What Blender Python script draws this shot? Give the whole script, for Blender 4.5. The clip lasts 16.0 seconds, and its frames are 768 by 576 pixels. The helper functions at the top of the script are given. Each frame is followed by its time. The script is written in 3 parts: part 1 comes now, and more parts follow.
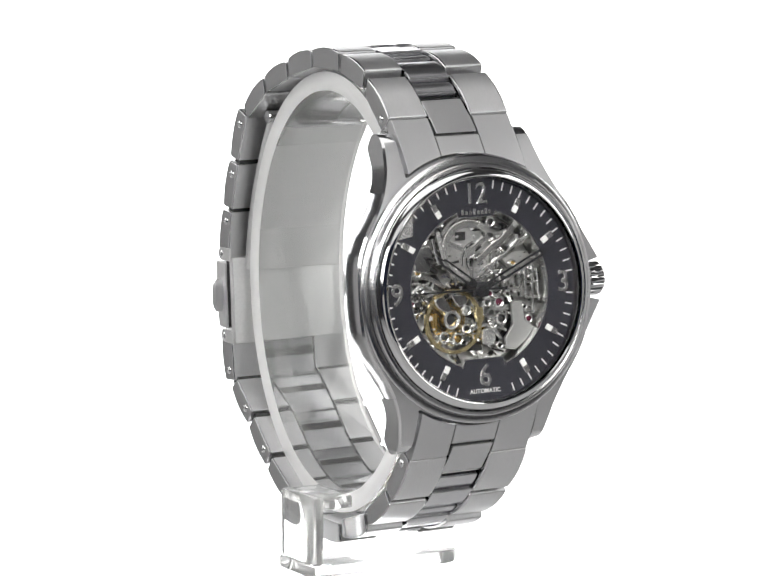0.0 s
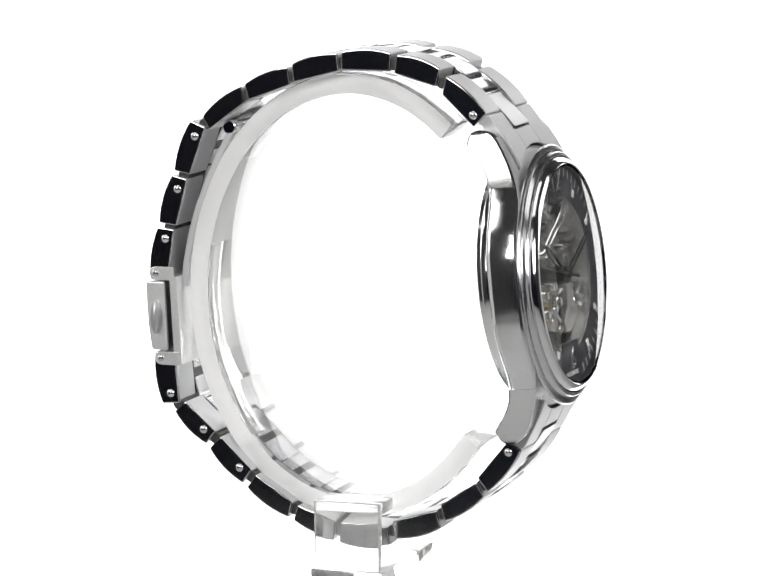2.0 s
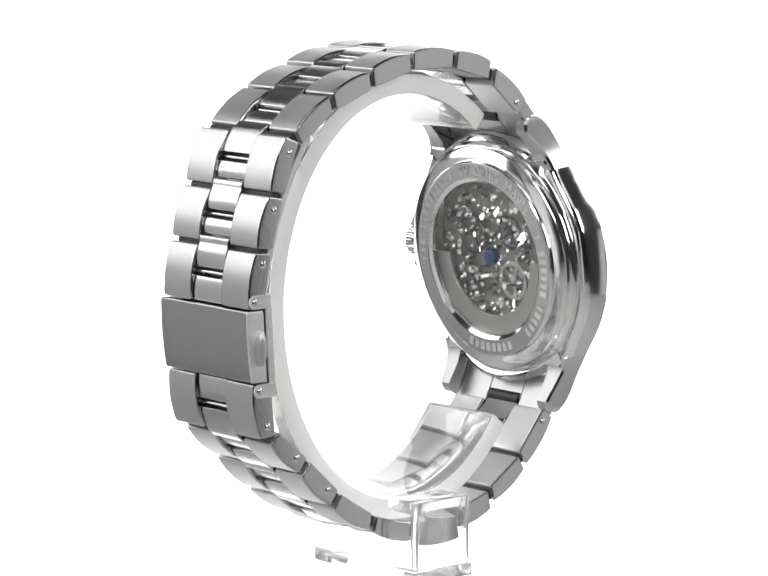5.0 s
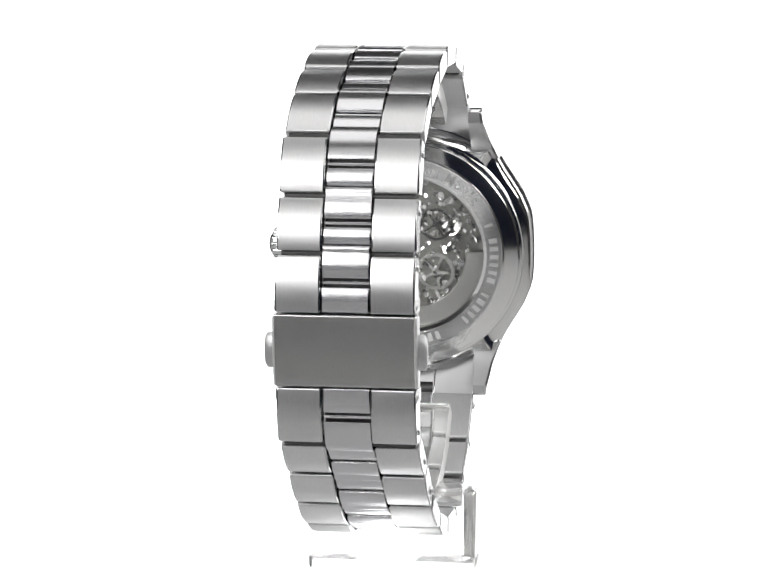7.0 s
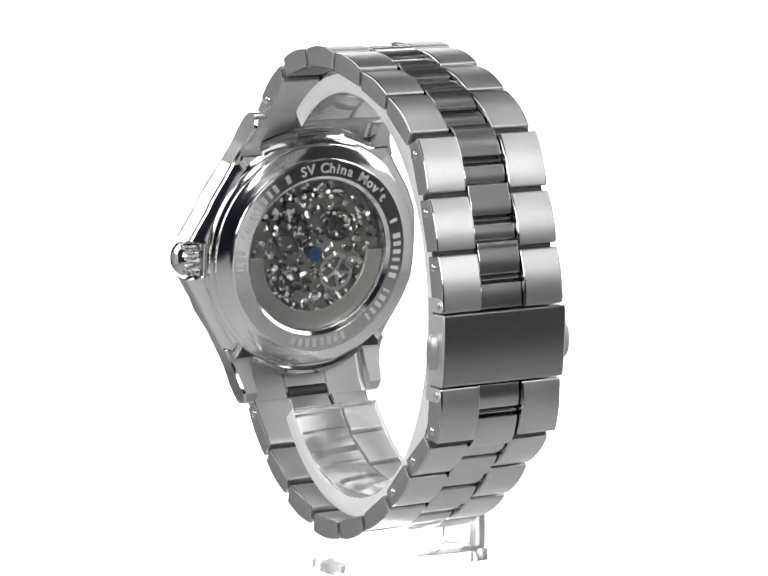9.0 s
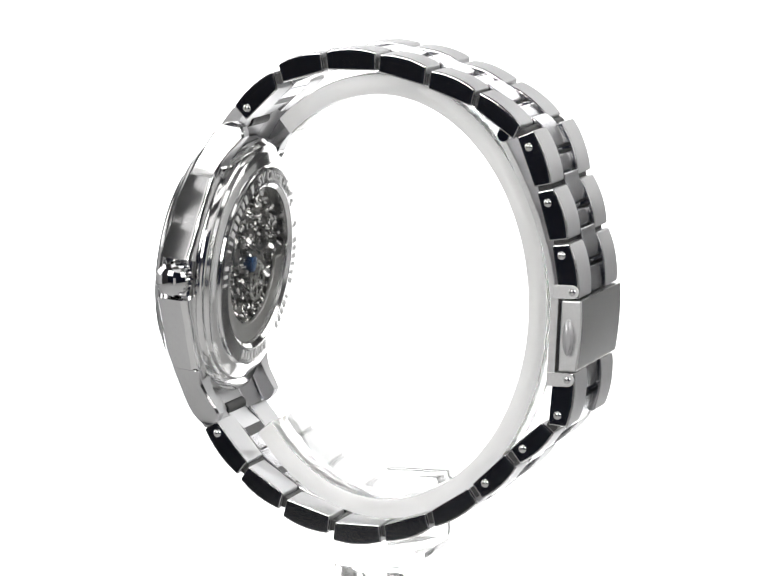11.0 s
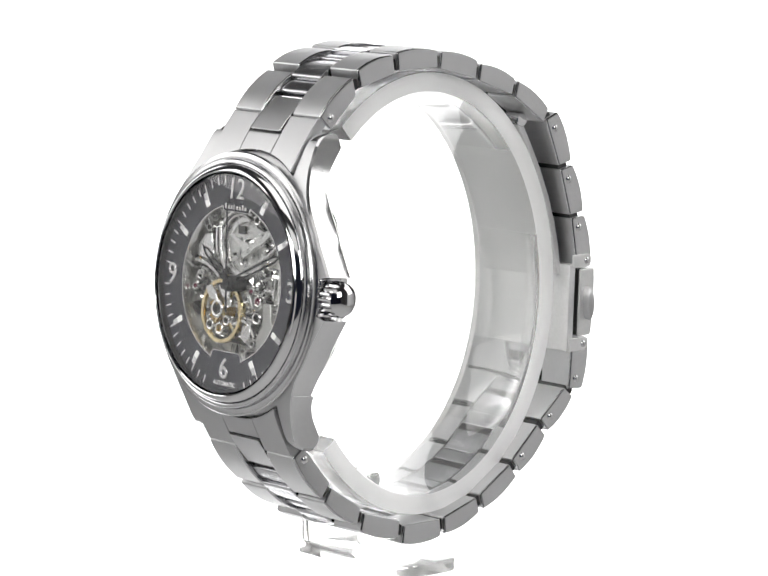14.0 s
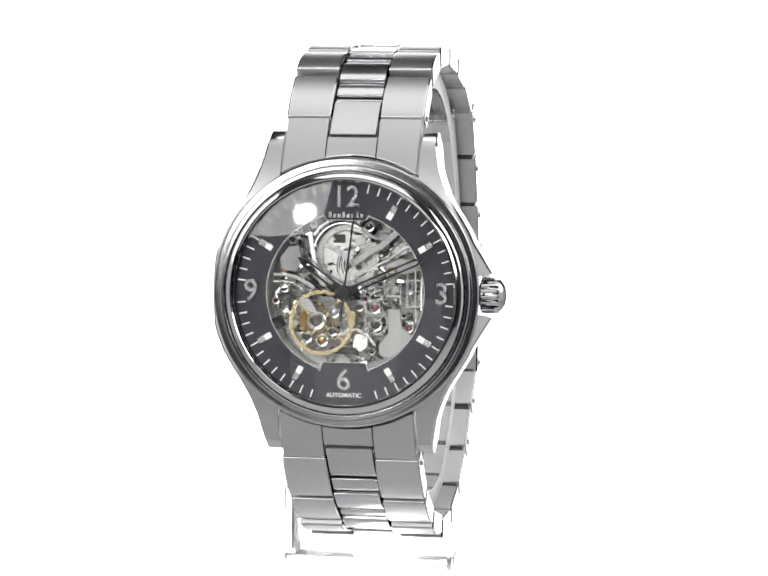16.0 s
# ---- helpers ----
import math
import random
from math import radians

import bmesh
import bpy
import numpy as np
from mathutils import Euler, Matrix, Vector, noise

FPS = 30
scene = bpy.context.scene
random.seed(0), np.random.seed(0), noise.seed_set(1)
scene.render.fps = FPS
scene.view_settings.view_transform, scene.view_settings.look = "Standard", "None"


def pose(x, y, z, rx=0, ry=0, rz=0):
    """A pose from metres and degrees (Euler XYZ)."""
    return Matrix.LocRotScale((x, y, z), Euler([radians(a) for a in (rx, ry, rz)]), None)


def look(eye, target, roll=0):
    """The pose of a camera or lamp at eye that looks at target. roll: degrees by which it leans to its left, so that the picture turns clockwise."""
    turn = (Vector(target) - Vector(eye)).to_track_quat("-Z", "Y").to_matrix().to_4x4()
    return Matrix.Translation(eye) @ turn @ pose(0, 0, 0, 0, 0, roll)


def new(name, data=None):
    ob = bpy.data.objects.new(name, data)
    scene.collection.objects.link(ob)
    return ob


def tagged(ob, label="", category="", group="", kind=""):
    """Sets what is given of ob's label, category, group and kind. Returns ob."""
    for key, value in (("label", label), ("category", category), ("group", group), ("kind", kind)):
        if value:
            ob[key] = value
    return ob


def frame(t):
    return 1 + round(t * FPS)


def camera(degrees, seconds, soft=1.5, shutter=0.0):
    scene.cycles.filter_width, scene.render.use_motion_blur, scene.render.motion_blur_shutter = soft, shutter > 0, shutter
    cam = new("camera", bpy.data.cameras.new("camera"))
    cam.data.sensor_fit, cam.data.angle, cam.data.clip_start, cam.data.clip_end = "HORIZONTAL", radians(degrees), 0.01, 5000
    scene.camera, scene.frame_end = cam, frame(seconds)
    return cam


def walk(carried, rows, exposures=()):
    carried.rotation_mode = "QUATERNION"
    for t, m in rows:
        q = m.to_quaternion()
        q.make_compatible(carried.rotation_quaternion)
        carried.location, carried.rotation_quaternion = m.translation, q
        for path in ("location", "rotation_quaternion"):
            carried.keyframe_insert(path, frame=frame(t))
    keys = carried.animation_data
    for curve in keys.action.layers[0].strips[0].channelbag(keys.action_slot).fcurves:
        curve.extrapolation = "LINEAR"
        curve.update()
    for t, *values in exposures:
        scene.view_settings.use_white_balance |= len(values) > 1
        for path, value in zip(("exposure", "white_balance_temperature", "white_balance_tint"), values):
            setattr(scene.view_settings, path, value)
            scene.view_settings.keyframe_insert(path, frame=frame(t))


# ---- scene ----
# All sizes below are in millimetres until mm() turns them into metres.
MM = 0.001
EYE_H = 141.5           # height over the turntable from which the watch's heights are taken


# ---- camera: still, on a tripod, looking a little down ----
cam = camera(12.34, 16.0, soft=1.5)
LENS = Vector((0.00019, -0.5972, 0.14085))
STILL = look(LENS, LENS + Vector((0, 1, -math.tan(radians(8.36)))), -0.264)
walk(cam, [(0.0, STILL), (16.0, STILL)])


def turn(t):
    """The turntable's pose at t seconds."""
    return pose(0, 0, 0, 0, 0, 29.85 + 19.984 * t - 0.5 * t * (t - 16) / 64)


# ---- light: a lit white sweep behind and below, soft boxes in a grey studio ----
scene.view_settings.exposure = 0.0
world = bpy.data.worlds.new("studio_air")
scene.world = world
world.use_nodes = True
world.node_tree.nodes["Background"].inputs[0].default_value = (0.9, 0.95, 1.0, 1)
world.node_tree.nodes["Background"].inputs[1].default_value = 0.05


def soft_box(name, eye, target, w, h, watts):
    data = bpy.data.lights.new(name, "AREA")
    data.shape, data.size, data.size_y, data.energy = ("ELLIPSE" if w < 0.2 else "RECTANGLE"), w, h, watts
    data.color = (1.0, 0.99, 0.97)
    ob = new(name, data)
    ob.matrix_world = look(eye, target)
    return tagged(ob, "white studio soft box lighting the turntable", "studio light", kind="structure")


soft_box("soft_box_top", (0, -0.1, 1.0), (0, -0.05, 0.05), 0.9, 0.7, 2.9)
soft_box("soft_box_front", (0, -0.8, 0.78), (0, 0, 0.05), 0.8, 0.35, 0.8)
soft_box("front_panel_left", (-0.54, -0.74, 0.44), (0, 0, 0.05), 0.4, 0.4, 3.2)
soft_box("front_panel_right", (0.54, -0.74, 0.44), (0, 0, 0.05), 0.4, 0.4, 3.2)
soft_box("soft_box_left", (-0.85, 0.17, 0.5), (0, 0, 0.05), 0.6, 0.62, 2.8)
soft_box("soft_box_right", (0.85, 0.17, 0.5), (0, 0, 0.05), 0.6, 0.62, 2.8)
soft_box("spot_panel", (-0.42, -0.8, 0.3), (0, 0, 0.05), 0.065, 0.065, 0.3)


# ---- materials ----
def material(name, color, metal=0.0, rough=0.5, vary=0.06, scale=400.0, bump=0.0, stretch=(1, 1, 1), rvary=0.08, coat=0.0, aniso=0.0):
    m = bpy.data.materials.new(name)
    m.use_nodes = True
    nt = m.node_tree
    n, l = nt.nodes, nt.links
    b = n["Principled BSDF"]
    b.inputs["Metallic"].default_value = metal
    b.inputs["Coat Weight"].default_value = coat
    co = n.new("ShaderNodeTexCoord")
    mp = n.new("ShaderNodeMapping")
    mp.inputs["Scale"].default_value = stretch
    l.new(co.outputs["Object"], mp.inputs["Vector"])
    fine = n.new("ShaderNodeTexNoise")
    fine.inputs["Scale"].default_value, fine.inputs["Detail"].default_value = scale * 6, 6
    wide = n.new("ShaderNodeTexNoise")
    wide.inputs["Scale"].default_value, wide.inputs["Detail"].default_value = scale * 0.25, 3
    l.new(mp.outputs[0], fine.inputs["Vector"])
    l.new(co.outputs["Object"], wide.inputs["Vector"])
    mix = n.new("ShaderNodeMath")
    mix.operation = "ADD"
    l.new(fine.outputs["Fac"], mix.inputs[0])
    l.new(wide.outputs["Fac"], mix.inputs[1])
    tone = n.new("ShaderNodeMapRange")
    tone.inputs[1].default_value, tone.inputs[2].default_value = 0.6, 1.4
    tone.inputs[3].default_value, tone.inputs[4].default_value = 1 - vary, 1 + vary
    l.new(mix.outputs[0], tone.inputs[0])
    hue = n.new("ShaderNodeMix")
    hue.data_type, hue.blend_type = "RGBA", "MULTIPLY"
    hue.inputs[0].default_value = 1
    hue.inputs[6].default_value = (*color, 1)
    l.new(tone.outputs[0], hue.inputs[7])
    l.new(hue.outputs[2], b.inputs["Base Color"])
    rr = n.new("ShaderNodeMapRange")
    rr.inputs[1].default_value, rr.inputs[2].default_value = 0.6, 1.4
    rr.inputs[3].default_value, rr.inputs[4].default_value = max(0.0, rough * (1 - rvary)), rough * (1 + rvary)
    l.new(mix.outputs[0], rr.inputs[0])
    l.new(rr.outputs[0], b.inputs["Roughness"])
    if aniso:
        # brushed along the bracelet: light spreads across it, along the watch's own x axis
        across = n.new("ShaderNodeVectorTransform")
        across.vector_type, across.convert_from, across.convert_to = "VECTOR", "OBJECT", "WORLD"
        across.inputs[0].default_value = (1, 0, 0)
        l.new(across.outputs[0], b.inputs["Tangent"])
        b.inputs["Anisotropic"].default_value = aniso
    if bump:
        bp = n.new("ShaderNodeBump")
        bp.inputs["Strength"].default_value, bp.inputs["Distance"].default_value = bump, 0.00005
        l.new(fine.outputs["Fac"], bp.inputs["Height"])
        l.new(bp.outputs[0], b.inputs["Normal"])
    return m


def glass(name, ior=1.45, rough=0.0, color=(1, 1, 1), clear=1.0):
    m = bpy.data.materials.new(name)
    m.use_nodes = True
    b = m.node_tree.nodes["Principled BSDF"]
    b.inputs["Base Color"].default_value = (*color, 1)
    b.inputs["Transmission Weight"].default_value = clear
    b.inputs["IOR"].default_value = ior
    b.inputs["Roughness"].default_value = rough
    return m


def lit_sheet(name, strength):
    m = material(name, (0.9, 0.9, 0.9), rough=0.5, vary=0.01, scale=20)
    b = m.node_tree.nodes["Principled BSDF"]
    b.inputs["Emission Color"].default_value = (1, 1, 1, 1)
    b.inputs["Emission Strength"].default_value = strength
    return m


BRUSHED = material("brushed_steel", (0.68, 0.68, 0.69), 1, 0.4, 0.1, 300, 0.2, (8, 0.6, 0.6), 0.16, aniso=0.6)
RING = material("fine_satin_ring_steel", (0.6, 0.6, 0.61), 1, 0.2, 0.05, 250, 0.02)
CASE_BRUSHED = material("satin_steel", (0.6, 0.6, 0.61), 1, 0.42, 0.04, 300, 0.1, (6, 1, 1))
SIDES = material("finely_ground_steel", (0.6, 0.6, 0.61), 1, 0.11, 0.06, 300, 0.1)
BACKSTEEL = material("turned_back_steel", (0.86, 0.86, 0.86), 1, 0.11, 0.05, 250, 0.03)
END_CENTRE = material("satin_end_centre_steel", (0.6, 0.6, 0.61), 1, 0.36, 0.06, 300, 0.1, (6, 1, 1))
CLASP = material("brushed_clasp_steel", (0.45, 0.45, 0.45), 1, 0.26, 0.03, 300, 0.03, (6, 0.6, 0.6), 0.05, aniso=0.6)
ROTOR = material("grey_rotor_steel", (0.42, 0.42, 0.41), 0.8, 0.36, 0.12, 400, 0.1)
FLANK = material("fine_satin_flank_steel", (0.7, 0.7, 0.71), 1, 0.15, 0.04, 250, 0.03)
BEZEL = material("polished_bezel_steel", (0.72, 0.72, 0.73), 1, 0.09, 0.03, 250, 0.0)
CENTRE = material("smooth_centre_steel", (0.62, 0.62, 0.64), 1, 0.24, 0.03, 300, 0.0, (8, 0.6, 0.6), 0.03, aniso=0.4)
POLISHED = material("polished_steel", (0.7, 0.7, 0.71), 1, 0.07, 0.03, 250, 0.0)
SATIN = material("rough_inner_steel", (0.86, 0.86, 0.86), 1, 0.45, 0.06, 300, 0.1)
DIAL = material("black_sunray_dial", (0.022, 0.022, 0.03), 0.0, 0.36, 0.25, 300, 0.05, coat=0.2)
WHITE = material("white_dial_print", (0.75, 0.75, 0.75), 0.0, 0.5, 0.03)
NUMERAL = material("polished_numeral_steel", (0.9, 0.9, 0.9), 1, 0.2, 0.03)
LUME = material("white_luminous_paint", (0.85, 0.86, 0.84), 0.0, 0.5, 0.03)
BLACK = material("blackened_steel", (0.02, 0.02, 0.022), 0.3, 0.35, 0.1)
MOVEMENT = material("movement_plate_metal", (0.66, 0.66, 0.65), 1, 0.28, 0.25, 500, 0.15)
FLOOR = material("mottled_grey_mainplate_metal", (0.5, 0.5, 0.49), 0.9, 0.3, 0.3, 500, 0.2)
# dark metal parts, and pieces that paint the shade of the movement's gaps
MOVE_DARK = material("dark_metal_and_gap_shade", (0.09, 0.09, 0.09), 0.7, 0.3, 0.3, 500, 0.2)
MOVE_LIGHT = material("bright_movement_metal", (0.9, 0.9, 0.89), 1, 0.23, 0.1, 500, 0.05)
PALE_GOLD = material("pale_gilt_brass", (0.86, 0.72, 0.42), 1, 0.25, 0.1, 400)
GOLD = material("gilt_brass", (0.72, 0.5, 0.2), 1, 0.25, 0.1, 400)
PLAIN = material("plain_grey_plate", (0.42, 0.42, 0.41), 0.75, 0.42, 0.06, 200)
BACKPLATE = material("grey_blasted_plate", (0.28, 0.28, 0.265), 0.6, 0.4, 0.3, 500, 0.2)
SPARK = material("faceted_bright_metal", (0.92, 0.92, 0.92), 1, 0.14, 0.1, 500)
RUBY = material("ruby_jewel", (0.2, 0.04, 0.08), 0, 0.1, 0.1, 400)
BLUE = material("blued_steel", (0.03, 0.1, 0.25), 0.8, 0.25, 0.1, 400)
ENGRAVED = material("polished_ring_steel", (0.68, 0.68, 0.68), 1, 0.16, 0.1, 400)
ETCHED = material("matt_etched_steel", (0.72, 0.72, 0.72), 0.5, 0.6, 0.08, 400)
CRYSTAL = glass("mineral_crystal", 1.5)
ACRYLIC = glass("clear_acrylic", 1.49, 0.05, (0.99, 0.995, 0.99), 0.91)
SHEET = lit_sheet("lit_white_acrylic", 1.8)
TABLE = material("pale_grey_laminate", (0.5, 0.5, 0.5), 0, 0.6, 0.05, 8)
# near-black steel: puts the shade of the bracelet's gaps into the colour
GAP_SHADE = material("gap_shade_steel", (0.1, 0.1, 0.1), 1, 0.5, 0.1, 300)
BOARD = material("matt_white_board", (0.85, 0.85, 0.85), 0, 0.7, 0.02, 10)
CURTAIN = material("dark_blue_grey_wall", (0.035, 0.045, 0.09), 0, 0.9, 0.1, 4)
FROST = glass("frosted_acrylic_edge", 1.49, 0.3, (0.99, 0.99, 0.99), 0.25)
WALL = material("grey_studio_wall", (0.3, 0.3, 0.305), 0, 0.8, 0.08, 3)


# ---- mesh helpers ----
def finish(bm, angle=35):
    bm.normal_update()
    for f in bm.faces:
        f.smooth = True
    for e in bm.edges:
        if len(e.link_faces) == 2:
            e.smooth = e.calc_face_angle(0.0) < radians(angle)


def flat_normals(me):
    """Let the large faces rule the shading, so that only the rounded edges bend the light."""
    bm = bmesh.new()
    bm.from_mesh(me)
    area = [f.calc_area() for f in bm.faces]
    out = []
    bm.faces.ensure_lookup_table()
    for f in bm.faces:
        for lp in f.loops:
            todo, seen = [f], {f}
            while todo:
                g = todo.pop()
                for e in g.edges:
                    if e.smooth and lp.vert in e.verts:
                        for h in e.link_faces:
                            if h not in seen:
                                seen.add(h)
                                todo.append(h)
            v = Vector((0, 0, 0))
            for g in seen:
                v += g.normal * area[g.index] ** 2
            out.append(v.normalized() if v.length > 0 else f.normal.copy())
    bm.free()
    me.normals_split_custom_set(out)


def part(name, bm, mat, parent, label="", m=None, second=None, choose=None, angle=35, flatten=False):
    """Link a bmesh in millimetres as one mesh under parent. second: a material for the faces that choose() picks."""
    if m is not None:
        bmesh.ops.transform(bm, matrix=m, verts=bm.verts)
    bmesh.ops.recalc_face_normals(bm, faces=bm.faces)
    finish(bm, angle)
    if second is not None:
        for f in bm.faces:
            f.material_index = 1 if choose(f) else 0
    bmesh.ops.scale(bm, vec=(MM, MM, MM), verts=bm.verts)
    me = bpy.data.meshes.new(name)
    bm.to_mesh(me)
    bm.free()
    me.materials.append(mat)
    if second is not None:
        me.materials.append(second)
    ob = new(name, me)
    ob.parent = parent
    if flatten:
        flat_normals(me)
    if label:
        tagged(ob, label)
    return ob


def again(ob, parent, m):
    """The same mesh once more under parent at the pose m (metres)."""
    o = new(ob.name.split(".")[0], ob.data)
    o.parent = parent
    o.matrix_basis = m
    return o


def prism(poly, a, b, put, bm=None):
    """A prism over a polygon: put(p, h) gives the corner of point p at height h."""
    bm = bm or bmesh.new()
    lo = [bm.verts.new(put(p, a)) for p in poly]
    hi = [bm.verts.new(put(p, b)) for p in poly]
    k = len(poly)
    for i in range(k):
        j = (i + 1) % k
        bm.faces.new((lo[i], lo[j], hi[j], hi[i]))
    bm.faces.new(lo[::-1])
    bm.faces.new(hi)
    return bm


def soften(bm, offset, segments=2, angle=30):
    bm.normal_update()
    es = [e for e in bm.edges if len(e.link_faces) == 2 and e.calc_face_angle(0.0) > radians(angle)]
    bmesh.ops.bevel(bm, geom=es, offset=offset, offset_type="OFFSET", segments=segments, profile=0.5, affect="EDGES", clamp_overlap=True)
    return bm


def lathe(profile, segs=96, bm=None, closed=True, center=(0, 0)):
    """Turn (radius, height) points round the n axis. closed: the last point joins the first."""
    bm = bm or bmesh.new()
    rings = []
    for r, h in profile:
        if r < 1e-6:
            rings.append([bm.verts.new((center[0], center[1], h))])
        else:
            rings.append([bm.verts.new((center[0] + r * math.cos(2 * math.pi * i / segs), center[1] + r * math.sin(2 * math.pi * i / segs), h)) for i in range(segs)])
    pairs = list(zip(rings, rings[1:])) + ([(rings[-1], rings[0])] if closed else [])
    for a, b in pairs:
        for i in range(segs):
            j = (i + 1) % segs
            vs = [a[i % len(a)], a[j % len(a)], b[j % len(b)], b[i % len(b)]]
            vs = list(dict.fromkeys(vs))
            if len(vs) > 2:
                bm.faces.new(vs)
    return bm


def flat(p, h):
    return (p[0], p[1], h)


def box_uvn(u0, u1, s0, s1, n0, n1, bm=None):
    return prism([(u0, s0), (u1, s0), (u1, s1), (u0, s1)], n0, n1, flat, bm)


def ellipse(cu, cs, a, b, k=24):
    return [(cu + a * math.cos(2 * math.pi * i / k), cs + b * math.sin(2 * math.pi * i / k)) for i in range(k)]


def gear_bm(r, teeth, n0, n1, cu=0, cs=0, tooth=0.35, hole=0.55, spokes=4, turn0=0.0):
    """A spoked toothed wheel."""
    bm = bmesh.new()
    k = teeth * 4
    rin = r * 0.8
    rings = [[], [], [], []]
    for i in range(k):
        a = 2 * math.pi * i / k
        ro = r if i % 4 in (0, 1) else r - tooth
        for ring, (rad, h) in zip(rings, ((ro, n0), (ro, n1), (rin, n1), (rin, n0))):
            ring.append(bm.verts.new((cu + rad * math.cos(a), cs + rad * math.sin(a), h)))
    for a, b in zip(rings, rings[1:] + rings[:1]):
        for i in range(k):
            bm.faces.new((a[i], a[(i + 1) % k], b[(i + 1) % k], b[i]))
    for i in range(spokes):
        a = turn0 + 2 * math.pi * i / spokes
        d, e = (math.cos(a), math.sin(a)), (-math.sin(a), math.cos(a))
        w = r * 0.07
        q = [(cu + d[0] * x + e[0] * y, cs + d[1] * x + e[1] * y) for x, y in ((hole * 0.6, -w), (rin * 1.02, -w), (rin * 1.02, w), (hole * 0.6, w))]
        prism(q, n0 + 0.02, n1 - 0.02, flat, bm)
    lathe([(0.0, n0 - 0.15), (hole, n0 - 0.15), (hole, n1 + 0.15), (0.0, n1 + 0.15)], 16, bm, False, (cu, cs))
    return bm


def text_bm(body, size, depth=0.12, spread=1.0, bevel=0.0):
    """Letters of the built-in font as a mesh in millimetres, centred on the origin."""
    cu = bpy.data.curves.new("letters", "FONT")
    cu.body, cu.size, cu.align_x, cu.align_y = body, size, "CENTER", "CENTER"
    cu.extrude, cu.resolution_u = depth, 3
    cu.offset, cu.bevel_depth, cu.bevel_resolution = 0.02 * size - bevel, bevel, 0
    ob = bpy.data.objects.new("letters", cu)
    scene.collection.objects.link(ob)
    me = bpy.data.meshes.new_from_object(ob.evaluated_get(bpy.context.evaluated_depsgraph_get()))
    bm = bmesh.new()
    bm.from_mesh(me)
    bpy.data.objects.remove(ob)
    bpy.data.curves.remove(cu)
    bpy.data.meshes.remove(me)
    bmesh.ops.scale(bm, vec=(spread, 1, 1), verts=bm.verts)
    return bm


# ---- the studio: turntable, sweep, walls ----
def studio():
    # back-lit panel behind the turntable, in a thin frame
    tagged(part("backdrop", soften(box_uvn(-235, 235, 350, 362, -260, 260), 2), SHEET, None), "plain back-lit white panel behind the turntable", "backdrop", kind="structure")
    # studio shell
    for nm, b in (("wall_back", (-2000, 2000, 1600, 1700, -750, 1900)), ("wall_front", (-2000, 2000, -2100, -2000, -750, 1900)),
                  ("wall_left", (-2100, -2000, -2000, 1600, -750, 1900)), ("wall_right", (2000, 2100, -2000, 1600, -750, 1900)),
                  ("floor", (-2000, 2000, -2000, 1600, -850, -750)), ("ceiling", (-2000, 2000, -2000, 1600, 1900, 2000))):
        x0, x1, y0, y1, z0, z1 = b
        tagged(part(nm, box_uvn(x0, x1, y0, y1, z0, z1), CURTAIN if nm == "wall_front" else WALL, None), "plain grey painted studio " + nm.split("_")[0], nm.split("_")[0], kind="structure")
    # white reflector boards under the side lights
    for sx in (-1, 1):
        bm = prism([(sx * 800, -200), (sx * 808, -200), (sx * 808, 700), (sx * 800, 700)], -260, 190, flat)
        tagged(part("reflector_board", bm, BOARD, None), "upright matt white reflector board on the studio table", "reflector", "reflector boards")
    bm = prism([(-300, -640), (-135, -640), (-135, -632), (-300, -632)], -260, 90, flat)
    tagged(part("reflector_board", bm, BOARD, None), "upright matt white reflector board on the studio table", "reflector", "reflector boards")
    # table
    table = tagged(new("studio_table"), "plain pale grey studio table under the turntable", "table")
    table.location = (0, 0, -0.75)
    part("tabletop", soften(box_uvn(-850, 850, -950, 730, 465, 490), 4), TABLE, table)
    for x in (-740, 740):
        for y in (-890, 670):
            part("leg", soften(box_uvn(x - 25, x + 25, y - 25, y + 25, 0, 465), 3), WALL, table)
    # small turning pedestal; the hub is no lamp, its glow is added to stay white
    plate = tagged(new("turntable"), "small round pale turntable with an added glowing white hub on a pedestal", "turntable")
    part("hub", lathe([(0, -20), (5.3, -20), (5.3, 5.0), (5.1, 5.2), (0, 5.2)], 48, closed=False), SHEET, plate)
    part("plate", lathe([(0, -26), (49, -26), (50, -25), (50, -21), (49, -20), (0, -20)], 96, closed=False), TABLE, plate)
    part("pedestal", lathe([(0, -265), (60, -265), (60, -250), (15, -94), (15, -26), (0, -26)], 48, closed=False), TABLE, plate)
    return plate


# ---- the watch ----
X0 = -0.3
DIAL_C = Vector((X0, -31.8, EYE_H - 84.6))
LEAN = radians(6.0)
CASE = Matrix(((1, 0, 0, DIAL_C.x), (0, math.sin(LEAN), -math.cos(LEAN), DIAL_C.y), (0, math.cos(LEAN), math.sin(LEAN), DIAL_C.z), (0, 0, 0, 1)))


SHOULDER = ((0, 21.95), (3, 21.9), (5.5, 21.7), (7, 21.35), (10, 20.1), (12, 18.9), (14.5, 17.3), (17, 15.95), (20, 14.8), (25.2, 13.7))


